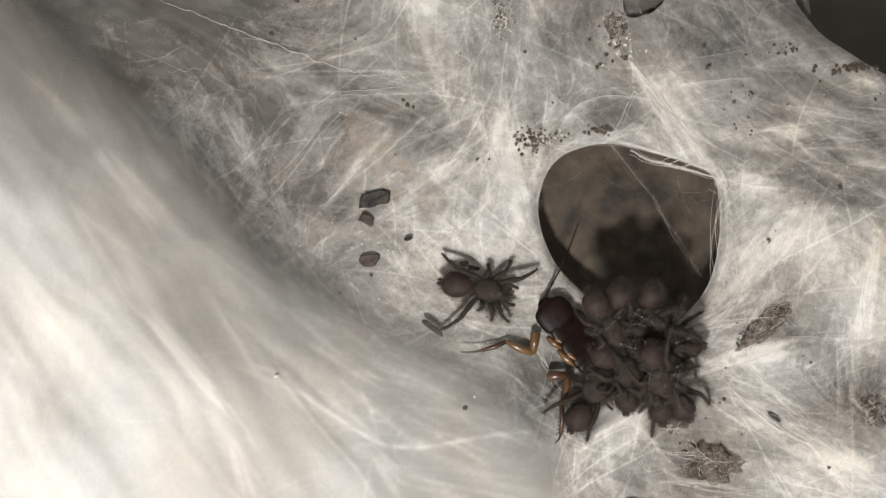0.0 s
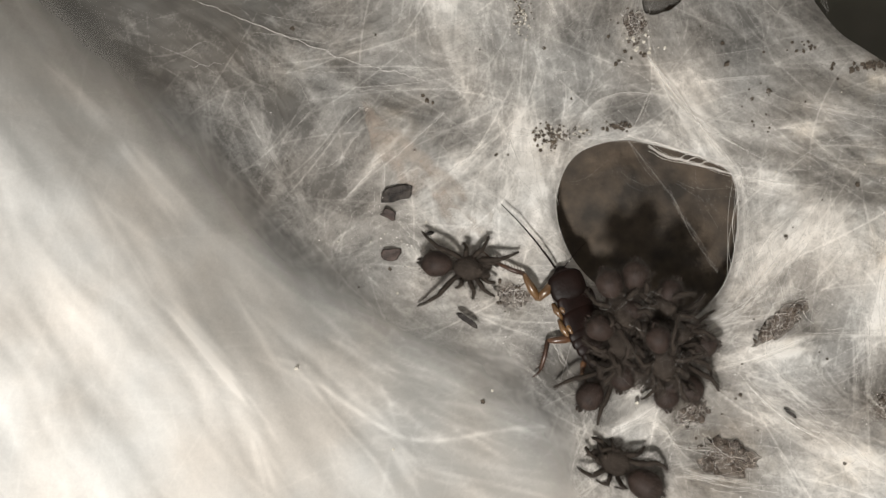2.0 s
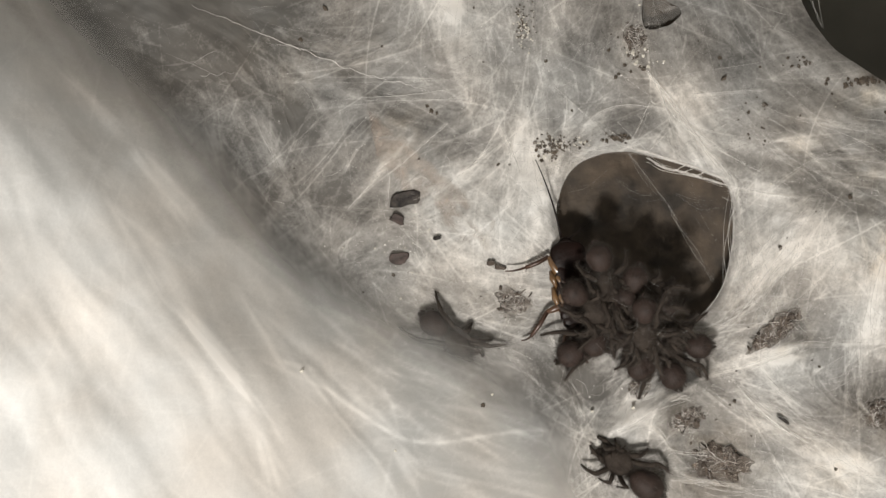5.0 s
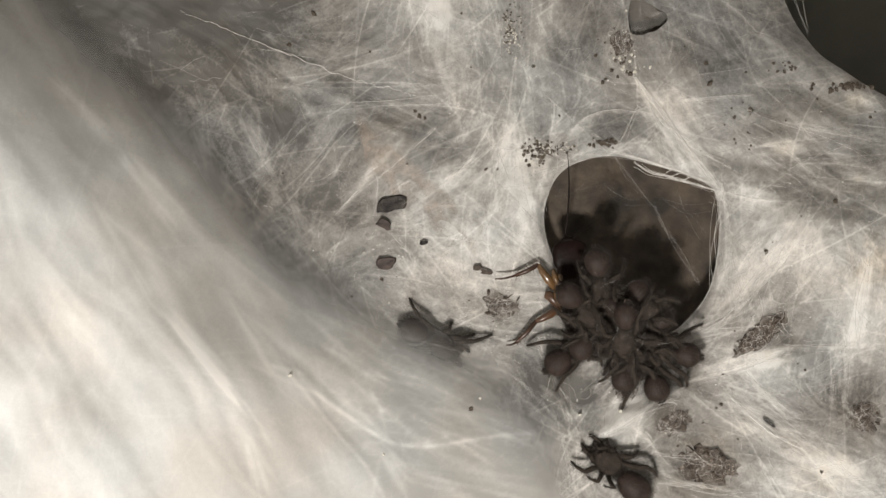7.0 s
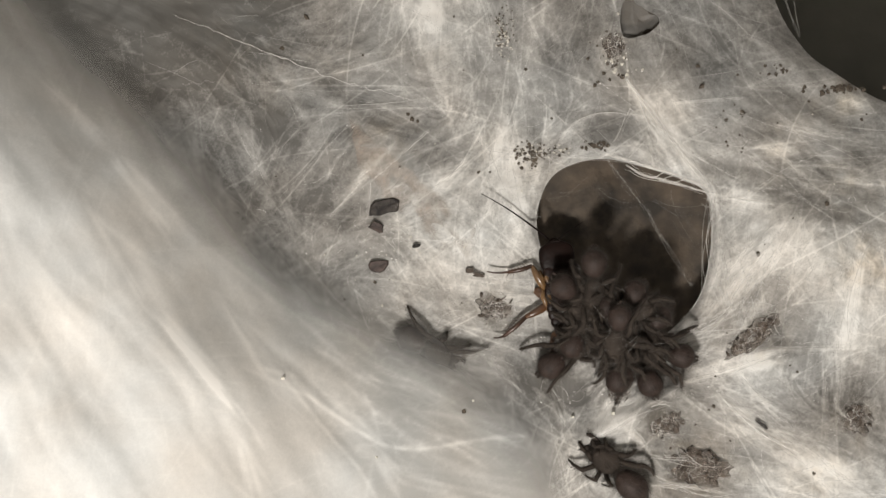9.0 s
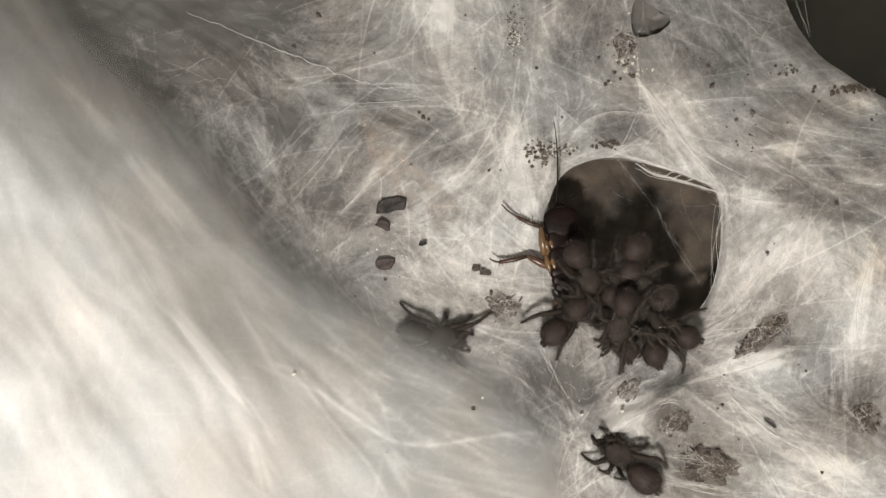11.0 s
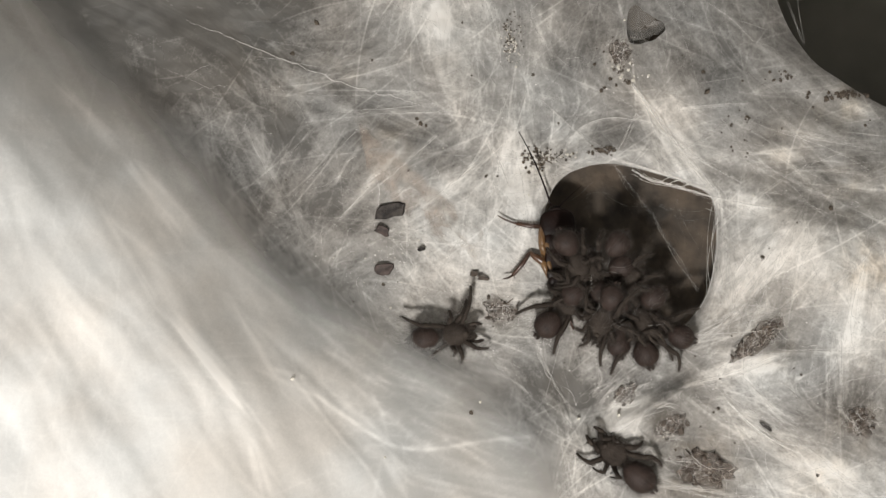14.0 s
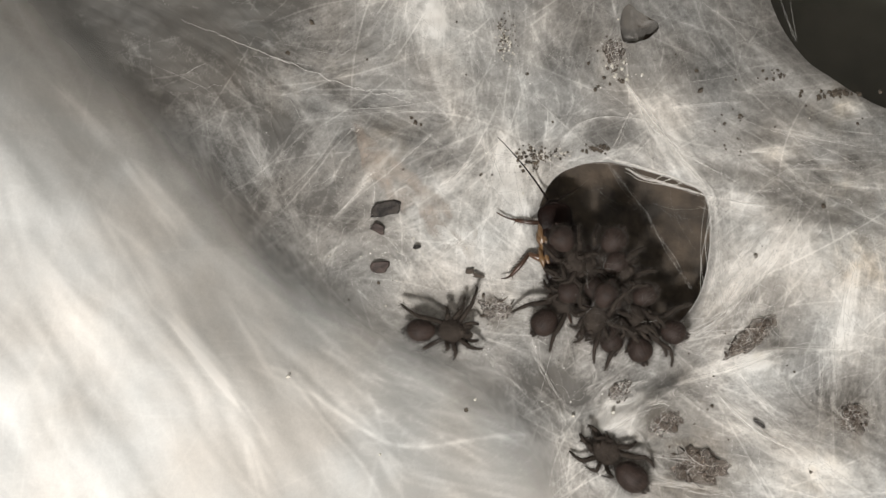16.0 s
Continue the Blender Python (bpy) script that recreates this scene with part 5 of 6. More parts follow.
def spider_meshes():
    v, f = ball(2.35 * MM, 2.9 * MM, 1.5 * MM, 22, 15, carapace_shape)
    tub = ball(0.55 * MM, 0.4 * MM, 0.35 * MM, 10, 7)
    SPIDER_MESH["carapace"] = furry("carapace", [(v, f), (tub[0] + np.array([0, 2.1, 1.25]) * MM, tub[1])], [hairs_on(v, 1500, 1.2 * MM, 0.014 * MM, 5, (0, -0.4, 0.2))], SPIDER, HAIR)
    v, f = ball(2.4 * MM, 3.2 * MM, 2.3 * MM, 24, 17, abdomen_shape)
    SPIDER_MESH["abdomen"] = furry("abdomen", [(v, f)], [hairs_on(v, 2000, 0.95 * MM, 0.012 * MM, 6)], ABDOMEN, HAIR)
    v, f = ball(0.85 * MM, 1.25 * MM, 0.85 * MM, 12, 9)
    SPIDER_MESH["chelicera"] = furry("chelicera", [(v, f)], [hairs_on(v, 40, 0.5 * MM, 0.03 * MM, 8, (0, 0.5, 0))], SPIDER, HAIR)
    line = np.array([(0, 0, 0), (0.5, 1.3, 0.7), (0.7, 2.4, 0.8), (0.55, 3.4, 0.1), (0.4, 4.1, -0.7)]) * MM
    palp = np.array([0.45, 0.45, 0.42, 0.4, 0.3]) * MM
    SPIDER_MESH["pedipalp"] = furry("pedipalp", [tube(line, palp, 8)], [hairs_along(line, palp, 40, 0.6 * MM, 0.03 * MM, 9)], SPIDER, HAIR)
    v, f = tube(np.array([(0, 0, 0), (0, -0.35, 0.05), (0, -0.7, 0.1)]) * MM, np.array([0.28, 0.24, 0.14]) * MM, 7)
    SPIDER_MESH["spinneret"] = mesh_of("spinneret", v, f)
    v, f = ball(0.7 * MM, 0.8 * MM, 0.6 * MM, 10, 7)
    SPIDER_MESH["waist"] = mesh_of("waist", v, f)
    for n, (me, k) in enumerate(LEG_MESHES):
        SPIDER_MESH["leg", n % 4, k] = me
    SPIDER_MESH["spinneret"].materials.append(ABDOMEN)
    SPIDER_MESH["waist"].materials.append(SPIDER)


def wisp_mesh(seed):
    """A few loose silk strands that cling to a spider's back."""
    r = np.random.default_rng(seed)
    n = 26
    a, k = r.uniform(0, 2 * math.pi, n), r.normal(0, 0.12, n)
    x, y, z = [r.normal(0, 2.2, n)], [r.normal(1.0, 2.6, n)], [r.uniform(1.6, 2.6, n)]
    for i in range(9):
        a = a + k + r.normal(0, 0.15, n)
        x.append(x[-1] + 0.34 * np.cos(a))
        y.append(y[-1] + 0.34 * np.sin(a))
        z.append(z[-1] + r.normal(0, 0.12, n))
    P = np.stack([np.stack(q, 1) for q in (x, y, z)], -1) * MM
    me = mesh_of("silk_wisp", *tubes(P, np.repeat(r.uniform(0.005, 0.013, (n, 1)), 10, 1) * MM, 3))
    me.materials.append(THREAD)
    return me


WISPS = [wisp_mesh(60 + k) for k in range(3)]
PLAIN = tuple((yaw, 1.0) for yaw in LEG_YAW)
TUCKED = tuple((yaw, (0.66, 0.62, 0.62, 0.58)[i]) for i, yaw in enumerate(PILE_YAW))


def spider(label, group, seed, size=1.0, droop=0.0, tuck=False, left=PLAIN, right=PLAIN, rump=(1.0, 1.0, 1.0), wisp=False, sprawl=False):
    """A small tarantula; its waist is the origin, its head looks along +y; left and right give each leg's yaw and reach."""
    r = random.Random(seed)
    root = new("spider")
    root.empty_display_size = 0.004
    root.scale = (size, size, size)
    tagged(root, label, "spider", group)

    def piece(name, key, m):
        o = part(name, SPIDER_MESH[key], SPIDER, root)
        o.matrix_basis = m
        return o
    piece("carapace", "carapace", pose(0, 2.7 * MM, 0.2 * MM, 4, 0, r.uniform(-4, 4)))
    piece("waist", "waist", pose(0, 0, 0.1 * MM))
    piece("abdomen", "abdomen", pose(0, -3.4 * rump[1] * MM, 0.6 * MM, -droop, 0, r.uniform(-7, 7))).scale = rump
    for sx in (1, -1):
        piece("chelicera", "chelicera", pose(sx * 0.8 * MM, 5.6 * MM, -0.1 * MM, -14, 0, -sx * 3))
        o = piece("pedipalp", "pedipalp", pose(sx * 1.1 * MM, 4.9 * MM, -0.2 * MM, 0, 0, r.uniform(-10, 14) * -sx))
        o.scale = (sx * 0.8, 0.72, 0.8)
        piece("spinneret", "spinneret", pose(sx * 0.45 * MM, -6.7 * rump[1] * MM, 0.4 * MM, 0, 0, -sx * 14))
    legs = []
    for i in range(4):
        for sx in (1, -1):
            px, py = LEG_SIDE[i]
            yaw, reach = (TUCKED if tuck else right if sx > 0 else left)[i]
            yaw += r.uniform(-13, 13) if tuck else 0
            tilt = r.uniform(-20, 12) if tuck and i < 3 else r.uniform(-12, 8)
            o = piece("leg", ("leg", i, r.randrange(3)), pose(sx * px * MM, 2.6 * MM + py * MM, 0, 0, tilt, yaw if sx > 0 else 180 - yaw))
            if tuck and (r.random() < 0.12 or sprawl and i == 3):
                reach, tilt = 0.95, r.uniform(0, 10)
            o.scale = (reach, 0.84, 0.84)
            legs.append(o)
    if wisp:
        part("silk_wisp", WISPS[seed % 3], THREAD, root, "fine pale silk strands")
    return root, legs


spider_meshes()
GANG = "young tarantulas in the web"
walker, walker_legs = spider("small dark brown tarantula walking on the silk", GANG, 1, 0.94, left=((60, 1.1), (34, 0.85), (-6, 0.5), (-66, 1.05)), right=((42, 0.7), (16, 0.65), (-14, 0.4), (-38, 1.15)), rump=(0.95, 0.9, 0.9))
comer, comer_legs = spider("small dark tarantula climbing in from the silk edge", GANG, 2, 1.02, left=((84, 0.42), (56, 0.8), (26, 0.5), (-30, 0.3)), right=((92, 0.45), (72, 0.42), (-32, 0.65), (-70, 0.9)))
PILE_SPEC = {"S1": (3, 1.0), "S2": (4, 0.92), "S3": (5, 1.0), "S4": (6, 0.95), "S5": (7, 0.95), "S6": (8, 0.98), "S7": (9, 1.0), "S8": (10, 1.0), "S9": (11, 0.95),
             "S10": (12, 0.95), "S11": (13, 0.95), "S12": (14, 0.9), "S13": (15, 0.95), "S14": (16, 0.95), "S15": (17, 0.95), "S16": (18, 0.95)}
pile, pile_legs = {}, []
for key, (seed, size) in PILE_SPEC.items():
    pile[key], limbs = spider("small dark hairy tarantula feeding in the huddle", GANG, seed, size, tuck=True, rump=(0.94, 0.82, 0.92) if key in ("S1", "S2") else (0.9, 0.78, 0.9), sprawl=key in ("S1", "S2", "S3"), wisp=key in ("S4", "S5", "S7", "S10", "S11", "S12", "S13"))
    pile_legs += limbs


# ---- the prey ----
def plate_shape(k):
    """A low shield with a blunt edge."""
    return np.stack([np.sign(k[:, 0]) * np.abs(k[:, 0]) ** 0.75, np.sign(k[:, 1]) * np.abs(k[:, 1]) ** 0.6, np.where(k[:, 2] < 0, k[:, 2] * 0.3, np.abs(k[:, 2]) ** 0.6)], 1)


def roach():
    """A cockroach lying half on its side; origin behind its pronotum, head along +y."""
    root = new("cockroach")
    root.empty_display_size = 0.005
    tagged(root, "glossy dark brown cockroach dragged by the spiders", "cockroach")
    v, f = ball(3.15 * MM, 2.7 * MM, 1.0 * MM, 28, 17, plate_shape)
    part("pronotum", mesh_of("pronotum", v + np.array([0.1, 3.0, 1.15]) * MM, f), ROACH_DARK, root, "near-black shield with a paler front rim")
    line = np.array([(-2.5, 4.4, 1.3), (-1.4, 5.5, 1.4), (0, 5.85, 1.45), (1.4, 5.5, 1.4), (2.5, 4.4, 1.3)]) * MM
    part("shield_rim", mesh_of("shield_rim", *tube(line, np.array([0.12, 0.2, 0.22, 0.2, 0.12]) * MM, 8)), ROACH_DARK, root, "front rim of the shield")
    v, f = ball(1.3 * MM, 1.2 * MM, 1.1 * MM, 16, 11)
    part("head", mesh_of("head", v + np.array([0, 5.3, 0.2]) * MM, f), ROACH_DARK, root)
    for y, w in ((-0.2, 3.4), (-3.2, 3.6)):
        v, f = ball(w * MM, 2.3 * MM, 0.7 * MM, 28, 15, plate_shape)
        ob = part("thorax_plate", mesh_of("thorax_plate", v, f), ROACH_RING, root, "dark red-brown back plate")
        ob.matrix_basis = pose(0.7 * MM, y * MM, 1.0 * MM, 5, 10, 0)
    for k in range(5):
        y, w = -5.6 - 1.3 * k, 3.6 - 0.12 * k - 0.07 * k * k
        v, f = ball(w * MM, 1.35 * MM, 0.8 * MM, 24, 11, plate_shape)
        ob = part("body_ring", mesh_of("body_ring", v, f), ROACH_RING, root)
        ob.matrix_basis = pose(0.7 * MM, y * MM, 0.8 * MM, 5, 8, 0)
    for y0, y1 in ((0.9, -2.4), (-2.0, -6.4)):
        for dx, wide in ((0.0, 0.62), (0.9, 0.42)):
            line = np.array([(-3.2 + dx, y0, 0.9), (-3.1 + dx, 0.6 * y0 + 0.4 * y1, 1.5 + dx * 0.5), (-2.5 + dx, y1, 1.1)]) * MM
            part("flank_plate", mesh_of("flank_plate", *tube(line, np.array([0.6, 1.0, 0.35]) * wide * MM, 8)), ROACH_AMBER, root, "shining amber plate at the leg base")
    legs = {}
    # the two legs in view: each has its origin at the knee, with the thigh behind it
    for name, fem_l, tib_l, tar_l, mat_ in (("front", 4.9, 4.3, 3.6, ROACH_AMBER), ("middle", 5.0, 5.0, 1.6, ROACH_LEG)):
        fem = np.array([(-fem_l, 0, -0.5), (-0.6 * fem_l, 0.1, 0), (-0.25 * fem_l, 0.1, 0.1), (0, 0, 0)]) * MM
        hip = np.array([(-fem_l, 0.1, -0.5), (0.4 - fem_l, -1.6, -0.4), (0.9 - fem_l, -3.2, -0.3)]) * MM
        leg = part("leg", mesh_of("leg", *join([tube(fem, np.array([0.62, 0.78, 0.6, 0.38]) * MM, 10), tube(hip, np.array([0.6, 0.8, 0.9]) * MM, 10)])), mat_, root, "glossy amber thigh with a spiny shin")
        tib = np.array([(0, 0, 0), (0.5 * tib_l, 0.15, 0.05), (tib_l, 0, -0.1)]) * MM
        sp, rr = [], random.Random(len(name))
        for q in range(14):
            t = 0.12 + q * 0.066
            b = tib[0] * (1 - t) + tib[2] * t
            d = np.array([0.55, (1 if q % 2 else -1) * 0.85, rr.uniform(-0.2, 0.6)]) * rr.uniform(0.7, 1.1) * MM
            sp.append(tube(np.array([b, b + d * 0.5, b + d]), np.array([0.10, 0.07, 0.02]) * MM, 5))
        shin = part("tibia", mesh_of("tibia", *join([tube(tib, np.array([0.40, 0.40, 0.33]) * MM, 8)] + sp)), ROACH_SHIN, leg, "spiny dark brown shin")
        tar = np.array([(tib_l, 0, -0.1), (tib_l + 0.3 * tar_l, -0.15, 0), (tib_l + 0.65 * tar_l, -0.45, 0.1), (tib_l + tar_l, -1.0, 0)]) * MM
        foot = part("tarsus", mesh_of("tarsus", *tube(tar, np.array([0.22, 0.2, 0.17, 0.10]) * MM, 7)), ROACH_SHIN, leg)
        legs[name] = (leg, shin, foot)
    for sx, y, x, yaw in ((-1, -9.5, -0.8, 255), (1, -9.5, 1.6, -95), (1, -6.4, 1.6, -70), (1, 0.3, 1.6, -40)):
        s = 0.8 * MM
        fem = np.array([(0, 0, 0), (1.8, -1.1, 0.6), (3.8, -1.5, 0.7)]) * s
        tib = np.array([(3.8, -1.5, 0.7), (6.0, -0.7, 0.6), (8.0, 0.1, 0.2)]) * s
        leg = part("leg", mesh_of("leg", *tube(fem, np.array([0.55, 0.72, 0.45]) * s, 9)), ROACH_LEG, root)
        leg.matrix_basis = pose(x * MM, y * MM, 0.1 * MM, 0, 0, yaw)
        part("tibia", mesh_of("tibia", *tube(tib, np.array([0.42, 0.40, 0.30]) * s, 8)), ROACH_SHIN, leg, "spiny dark brown shin")
    for sx, sweep in ((-1, 0), (1, -55)):
        t = np.linspace(0, 1, 24)
        a = radians(90 + sweep) + t * radians(10) * -sx
        line = np.stack([np.cumsum(np.cos(a)), np.cumsum(np.sin(a)), np.zeros(24)], 1) * 0.62 * MM
        line[:, 2] += np.sin(t * 2.4) * 2.0 * MM
        rad = np.interp(t, [0, 1], [0.19, 0.06]) * MM * (1 + 0.15 * (np.arange(24) % 2))
        ob = part("antenna", mesh_of("antenna", *tube(line, rad, 6)), ROACH_DARK, root, "long thin dark feeler")
        ob.location = (sx * 0.5 * MM, 5.9 * MM, 0.5 * MM)
        ob.scale = (1, 1, 1) if sx < 0 else (0.4, 0.4, 0.4)
        legs["antenna", sx] = ob
    return root, legs


prey, prey_legs = roach()

# ---- motion: seconds, millimetres east, north, up, and the heading of the head ----
WALKER = [(0, 6.7, -7.7, 2.2, -11), (1, 6.1, -7.8, 2.2, -16), (1.5, 6.0, -8.0, 2.2, -14), (1.8, 4.4, -6.2, 2.2, -22), (2, 0.2, -4.9, 2.2, -9), (2.1, 2.2, -4.2, 2.2, -40), (2.3, -2.6, -16.0, 0.6, -50), (2.7, -0.9, -17.2, 0.6, -35), (3.5, -2.6, -16.5, 0.6, -26), (4.5, -1.3, -15.8, 0.6, -41), (7.5, -2.5, -15.8, 0.6, -27), (8.5, -1.8, -17.0, 0.6, -33), (11, -2.6, -15.2, 0.6, -9), (12.5, -2.8, -15.0, 0.6, -22), (12.9, -1.0, -13.7, 0.6, 0), (13.1, -1.4, -10.4, 3.4, 14), (13.3, -0.4, -12.0, 3.4, 9), (13.6, 1.0, -13.3, 3.4, -3), (14, -0.5, -14.4, 3.4, 8), (16, -0.3, -13.8, 3.4, 0)]
COMER = [(0, 37.7, -50.2, 3.0, 143), (0.5, 34.5, -47.1, 3.0, 143), (0.9, 30.2, -42.0, 3.0, 143), (1.2, 30.8, -40.7, 3.0, 143), (1.5, 29.3, -40.4, 3.0, 143), (2, 29.3, -39.9, 3.0, 143), (2.5, 30.0, -40.1, 3.0, 143), (3.5, 30.4, -39.8, 3.0, 143), (7.5, 30.8, -38.8, 3.0, 135), (11, 32.2, -37.5, 3.0, 136), (14, 31.9, -36.7, 3.0, 137), (16, 31.6, -37.1, 3.0, 135)]
S1 = [(0, 25.5, -27.2, 3.0, 58), (1, 24.6, -24.7, 3.0, 54), (2, 24.8, -24.8, 3.0, 50), (2.7, 23.4, -22.0, 3.0, 45), (3.5, 24.0, -20.7, 3.0, 34), (4.5, 22.6, -17.2, 3.0, 32), (7.5, 22.4, -18.3, 3.0, 35), (8.5, 22.6, -18.6, 3.0, 35), (11, 20.9, -12.3, 3.0, 48), (12.5, 21.0, -11.6, 3.0, 47), (14, 20.4, -10.2, 3.0, 46), (16, 20.7, -10.2, 3.0, 46)]
S2 = [(0, 40.1, -17.5, 3.0, 175), (1, 39.4, -16.5, 3.0, 178), (2, 39.6, -18.4, 3.0, 180), (2.7, 39.1, -19.0, 3.0, 184), (3.5, 40.5, -18.1, 3.0, 185), (4.5, 39.5, -17.7, 3.0, 185), (7.5, 40.0, -18.0, 3.0, 170), (8.5, 40.2, -18.0, 3.0, 170), (11, 39.7, -14.5, 3.0, 165), (12.5, 38.9, -14.0, 3.0, 165), (14, 39.3, -13.7, 3.0, 165), (16, 39.0, -13.3, 3.0, 165)]
S3 = [(0, 39.6, -26.0, 3.0, 125), (1, 38.0, -22.3, 3.0, 120), (2, 38.6, -23.5, 3.0, 118), (2.7, 37.0, -21.4, 3.0, 116), (3.5, 37.8, -21.1, 3.0, 115), (4.5, 36.9, -20.0, 3.0, 115), (7.5, 36.1, -21.8, 3.0, 112), (8.5, 36.3, -21.4, 3.0, 112), (11, 35.6, -15.5, 3.0, 110), (12.5, 35.0, -15.2, 3.0, 110), (14, 34.7, -14.8, 3.0, 110), (16, 34.7, -14.5, 3.0, 110)]
S4 = [(0, 37.1, -25.9, 3.6, 100), (1, 35.2, -23.7, 3.6, 100), (2, 35.4, -24.4, 3.6, 98), (2.7, 33.3, -21.2, 3.6, 96), (3.5, 34.0, -19.6, 3.6, 95), (4.5, 32.0, -18.4, 3.6, 95), (7.5, 30.9, -20.2, 3.6, 98), (8.5, 31.2, -20.4, 3.6, 98), (11, 29.9, -13.4, 3.6, 105), (12.5, 28.9, -12.6, 3.6, 105), (14, 29.1, -10.8, 3.6, 105), (16, 28.7, -10.8, 3.6, 105)]
S5 = [(0, 35.3, -20.5, 13.0, -70), (1, 32.3, -17.5, 12.5, -72), (2, 33.5, -18.8, 12.0, -75), (2.7, 31.4, -15.7, 11.6, -78), (3.5, 31.0, -13.3, 11.2, -82), (4.5, 31.8, -13.0, 10.2, -85), (7.5, 30.6, -13.4, 9.9, -92), (8.5, 30.8, -13.4, 9.8, -95), (11, 30.1, -11.3, 8.0, -100), (12.5, 28.9, -10.7, 8.0, -104), (14, 28.1, -9.4, 8.0, -109), (16, 28.1, -9.3, 8.0, -110)]
S6 = [(0, 29.4, -20.2, 9.2, -40), (1, 24.6, -16.9, 9.0, -40), (2, 25.7, -16.5, 8.8, -40), (2.7, 23.0, -12.1, 8.5, -39), (3.5, 23.3, -10.6, 8.2, -38), (4.5, 21.9, -9.8, 7.8, -38), (7.5, 23.3, -9.5, 7.6, -43), (8.5, 23.3, -8.9, 7.5, -45), (11, 23.6, -3.0, 6.5, -60), (12.5, 21.5, -3.2, 6.5, -60), (14, 22.4, 0.0, 6.5, -60), (16, 22.7, 0.4, 6.5, -60)]
S7 = [(0, 27.4, -12.5, 11.0, -60), (1, 24.6, -9.7, 10.5, -60), (2, 26.6, -10.2, 10.0, -65), (2.7, 23.5, -6.4, 9.5, -68), (3.5, 25.4, -5.3, 9.0, -70), (4.5, 25.1, -4.7, 8.0, -70), (7.5, 26.8, -4.9, 7.6, -82), (8.5, 26.5, -4.9, 7.5, -85), (11, 31.4, -2.0, 5.5, -120), (12.5, 31.4, -1.6, 5.5, -124), (14, 28.6, -0.2, 5.5, -129), (16, 28.9, 0.2, 5.5, -130)]
S8 = [(0, 29.7, -11.6, 10.5, -95), (1, 27.7, -8.7, 10.0, -95), (2, 29.5, -9.1, 9.5, -95), (2.7, 29.0, -7.1, 9.0, -98), (3.5, 28.5, -6.2, 8.5, -102), (4.5, 29.1, -7.6, 7.5, -105), (7.5, 32.0, -9.8, 7.1, -127), (8.5, 32.4, -9.7, 7.0, -130), (11, 29.9, -5.5, 5.0, -140), (12.5, 31.1, -5.5, 5.0, -140), (14, 29.0, -3.9, 5.0, -140), (16, 29.1, -3.5, 5.0, -140)]
S9 = [(0, 33.8, -11.3, 9.5, -120), (1, 33.7, -11.2, 9.0, -120), (2, 34.3, -11.6, 8.5, -120), (2.7, 34.6, -11.7, 8.0, -124), (3.5, 34.0, -10.5, 7.5, -127), (4.5, 34.0, -11.5, 6.5, -130), (7.5, 35.7, -13.8, 6.1, -140), (8.5, 36.5, -13.6, 6.0, -140), (11, 35.3, -9.5, 4.0, -150), (12.5, 35.3, -9.5, 4.0, -150), (14, 34.5, -8.7, 4.0, -150), (16, 34.1, -8.6, 4.0, -150)]
S10 = [(0, 32.1, -23.9, 4.5, 85), (1, 28.4, -20.7, 4.5, 80), (2, 29.0, -21.2, 4.5, 75), (2.7, 26.9, -17.1, 4.5, 68), (3.5, 27.2, -15.6, 4.5, 63), (4.5, 25.4, -14.8, 4.5, 60), (7.5, 25.2, -14.7, 4.5, 60), (8.5, 25.0, -14.6, 4.5, 60), (11, 24.8, -8.4, 4.5, 40), (12.5, 24.2, -7.7, 4.5, 38), (14, 24.8, -5.2, 4.5, 36), (16, 25.1, -5.2, 4.5, 35)]
S11 = [(0, 32.6, -14.3, 9.9, 10), (1, 30.1, -11.3, 9.5, 10), (2, 31.6, -12.1, 9.1, 5), (2.7, 30.4, -9.6, 8.7, 1), (3.5, 30.1, -7.9, 8.3, 0), (4.5, 30.9, -8.5, 7.5, 0), (7.5, 32.1, -9.9, 7.2, -5), (8.5, 32.5, -9.9, 7.1, -5), (11, 31.1, -6.9, 5.5, 20), (12.5, 31.1, -6.6, 5.5, 24), (14, 29.8, -5.2, 5.5, 29), (16, 29.8, -4.9, 5.5, 30)]
S12 = [(0, 33.0, -23.1, 6.0, 160), (1, 29.7, -20.1, 5.8, 160), (2, 30.4, -20.6, 5.6, 155), (2.7, 28.0, -17.0, 5.4, 152), (3.5, 28.3, -15.2, 5.2, 150), (4.5, 27.2, -14.4, 4.8, 150), (7.5, 27.0, -14.8, 4.6, 140), (8.5, 27.1, -14.7, 4.6, 140), (11, 26.7, -9.1, 3.8, 140), (12.5, 25.5, -8.7, 3.8, 140), (14, 25.7, -6.5, 3.8, 140), (16, 25.8, -6.3, 3.8, 140)]
S13 = [(0, 35.2, -15.3, 8.9, -20), (1, 34.0, -13.9, 8.5, -20), (2, 34.7, -15.1, 8.1, -25), (2.7, 34.0, -14.2, 7.7, -25), (3.5, 33.0, -12.7, 7.3, -27), (4.5, 33.1, -12.8, 6.5, -30), (7.5, 33.5, -14.2, 6.2, -30), (8.5, 34.0, -14.1, 6.1, -30), (11, 33.4, -11.0, 4.5, -35), (12.5, 32.7, -10.7, 4.5, -35), (14, 32.4, -9.9, 4.5, -35), (16, 32.2, -9.7, 4.5, -35)]
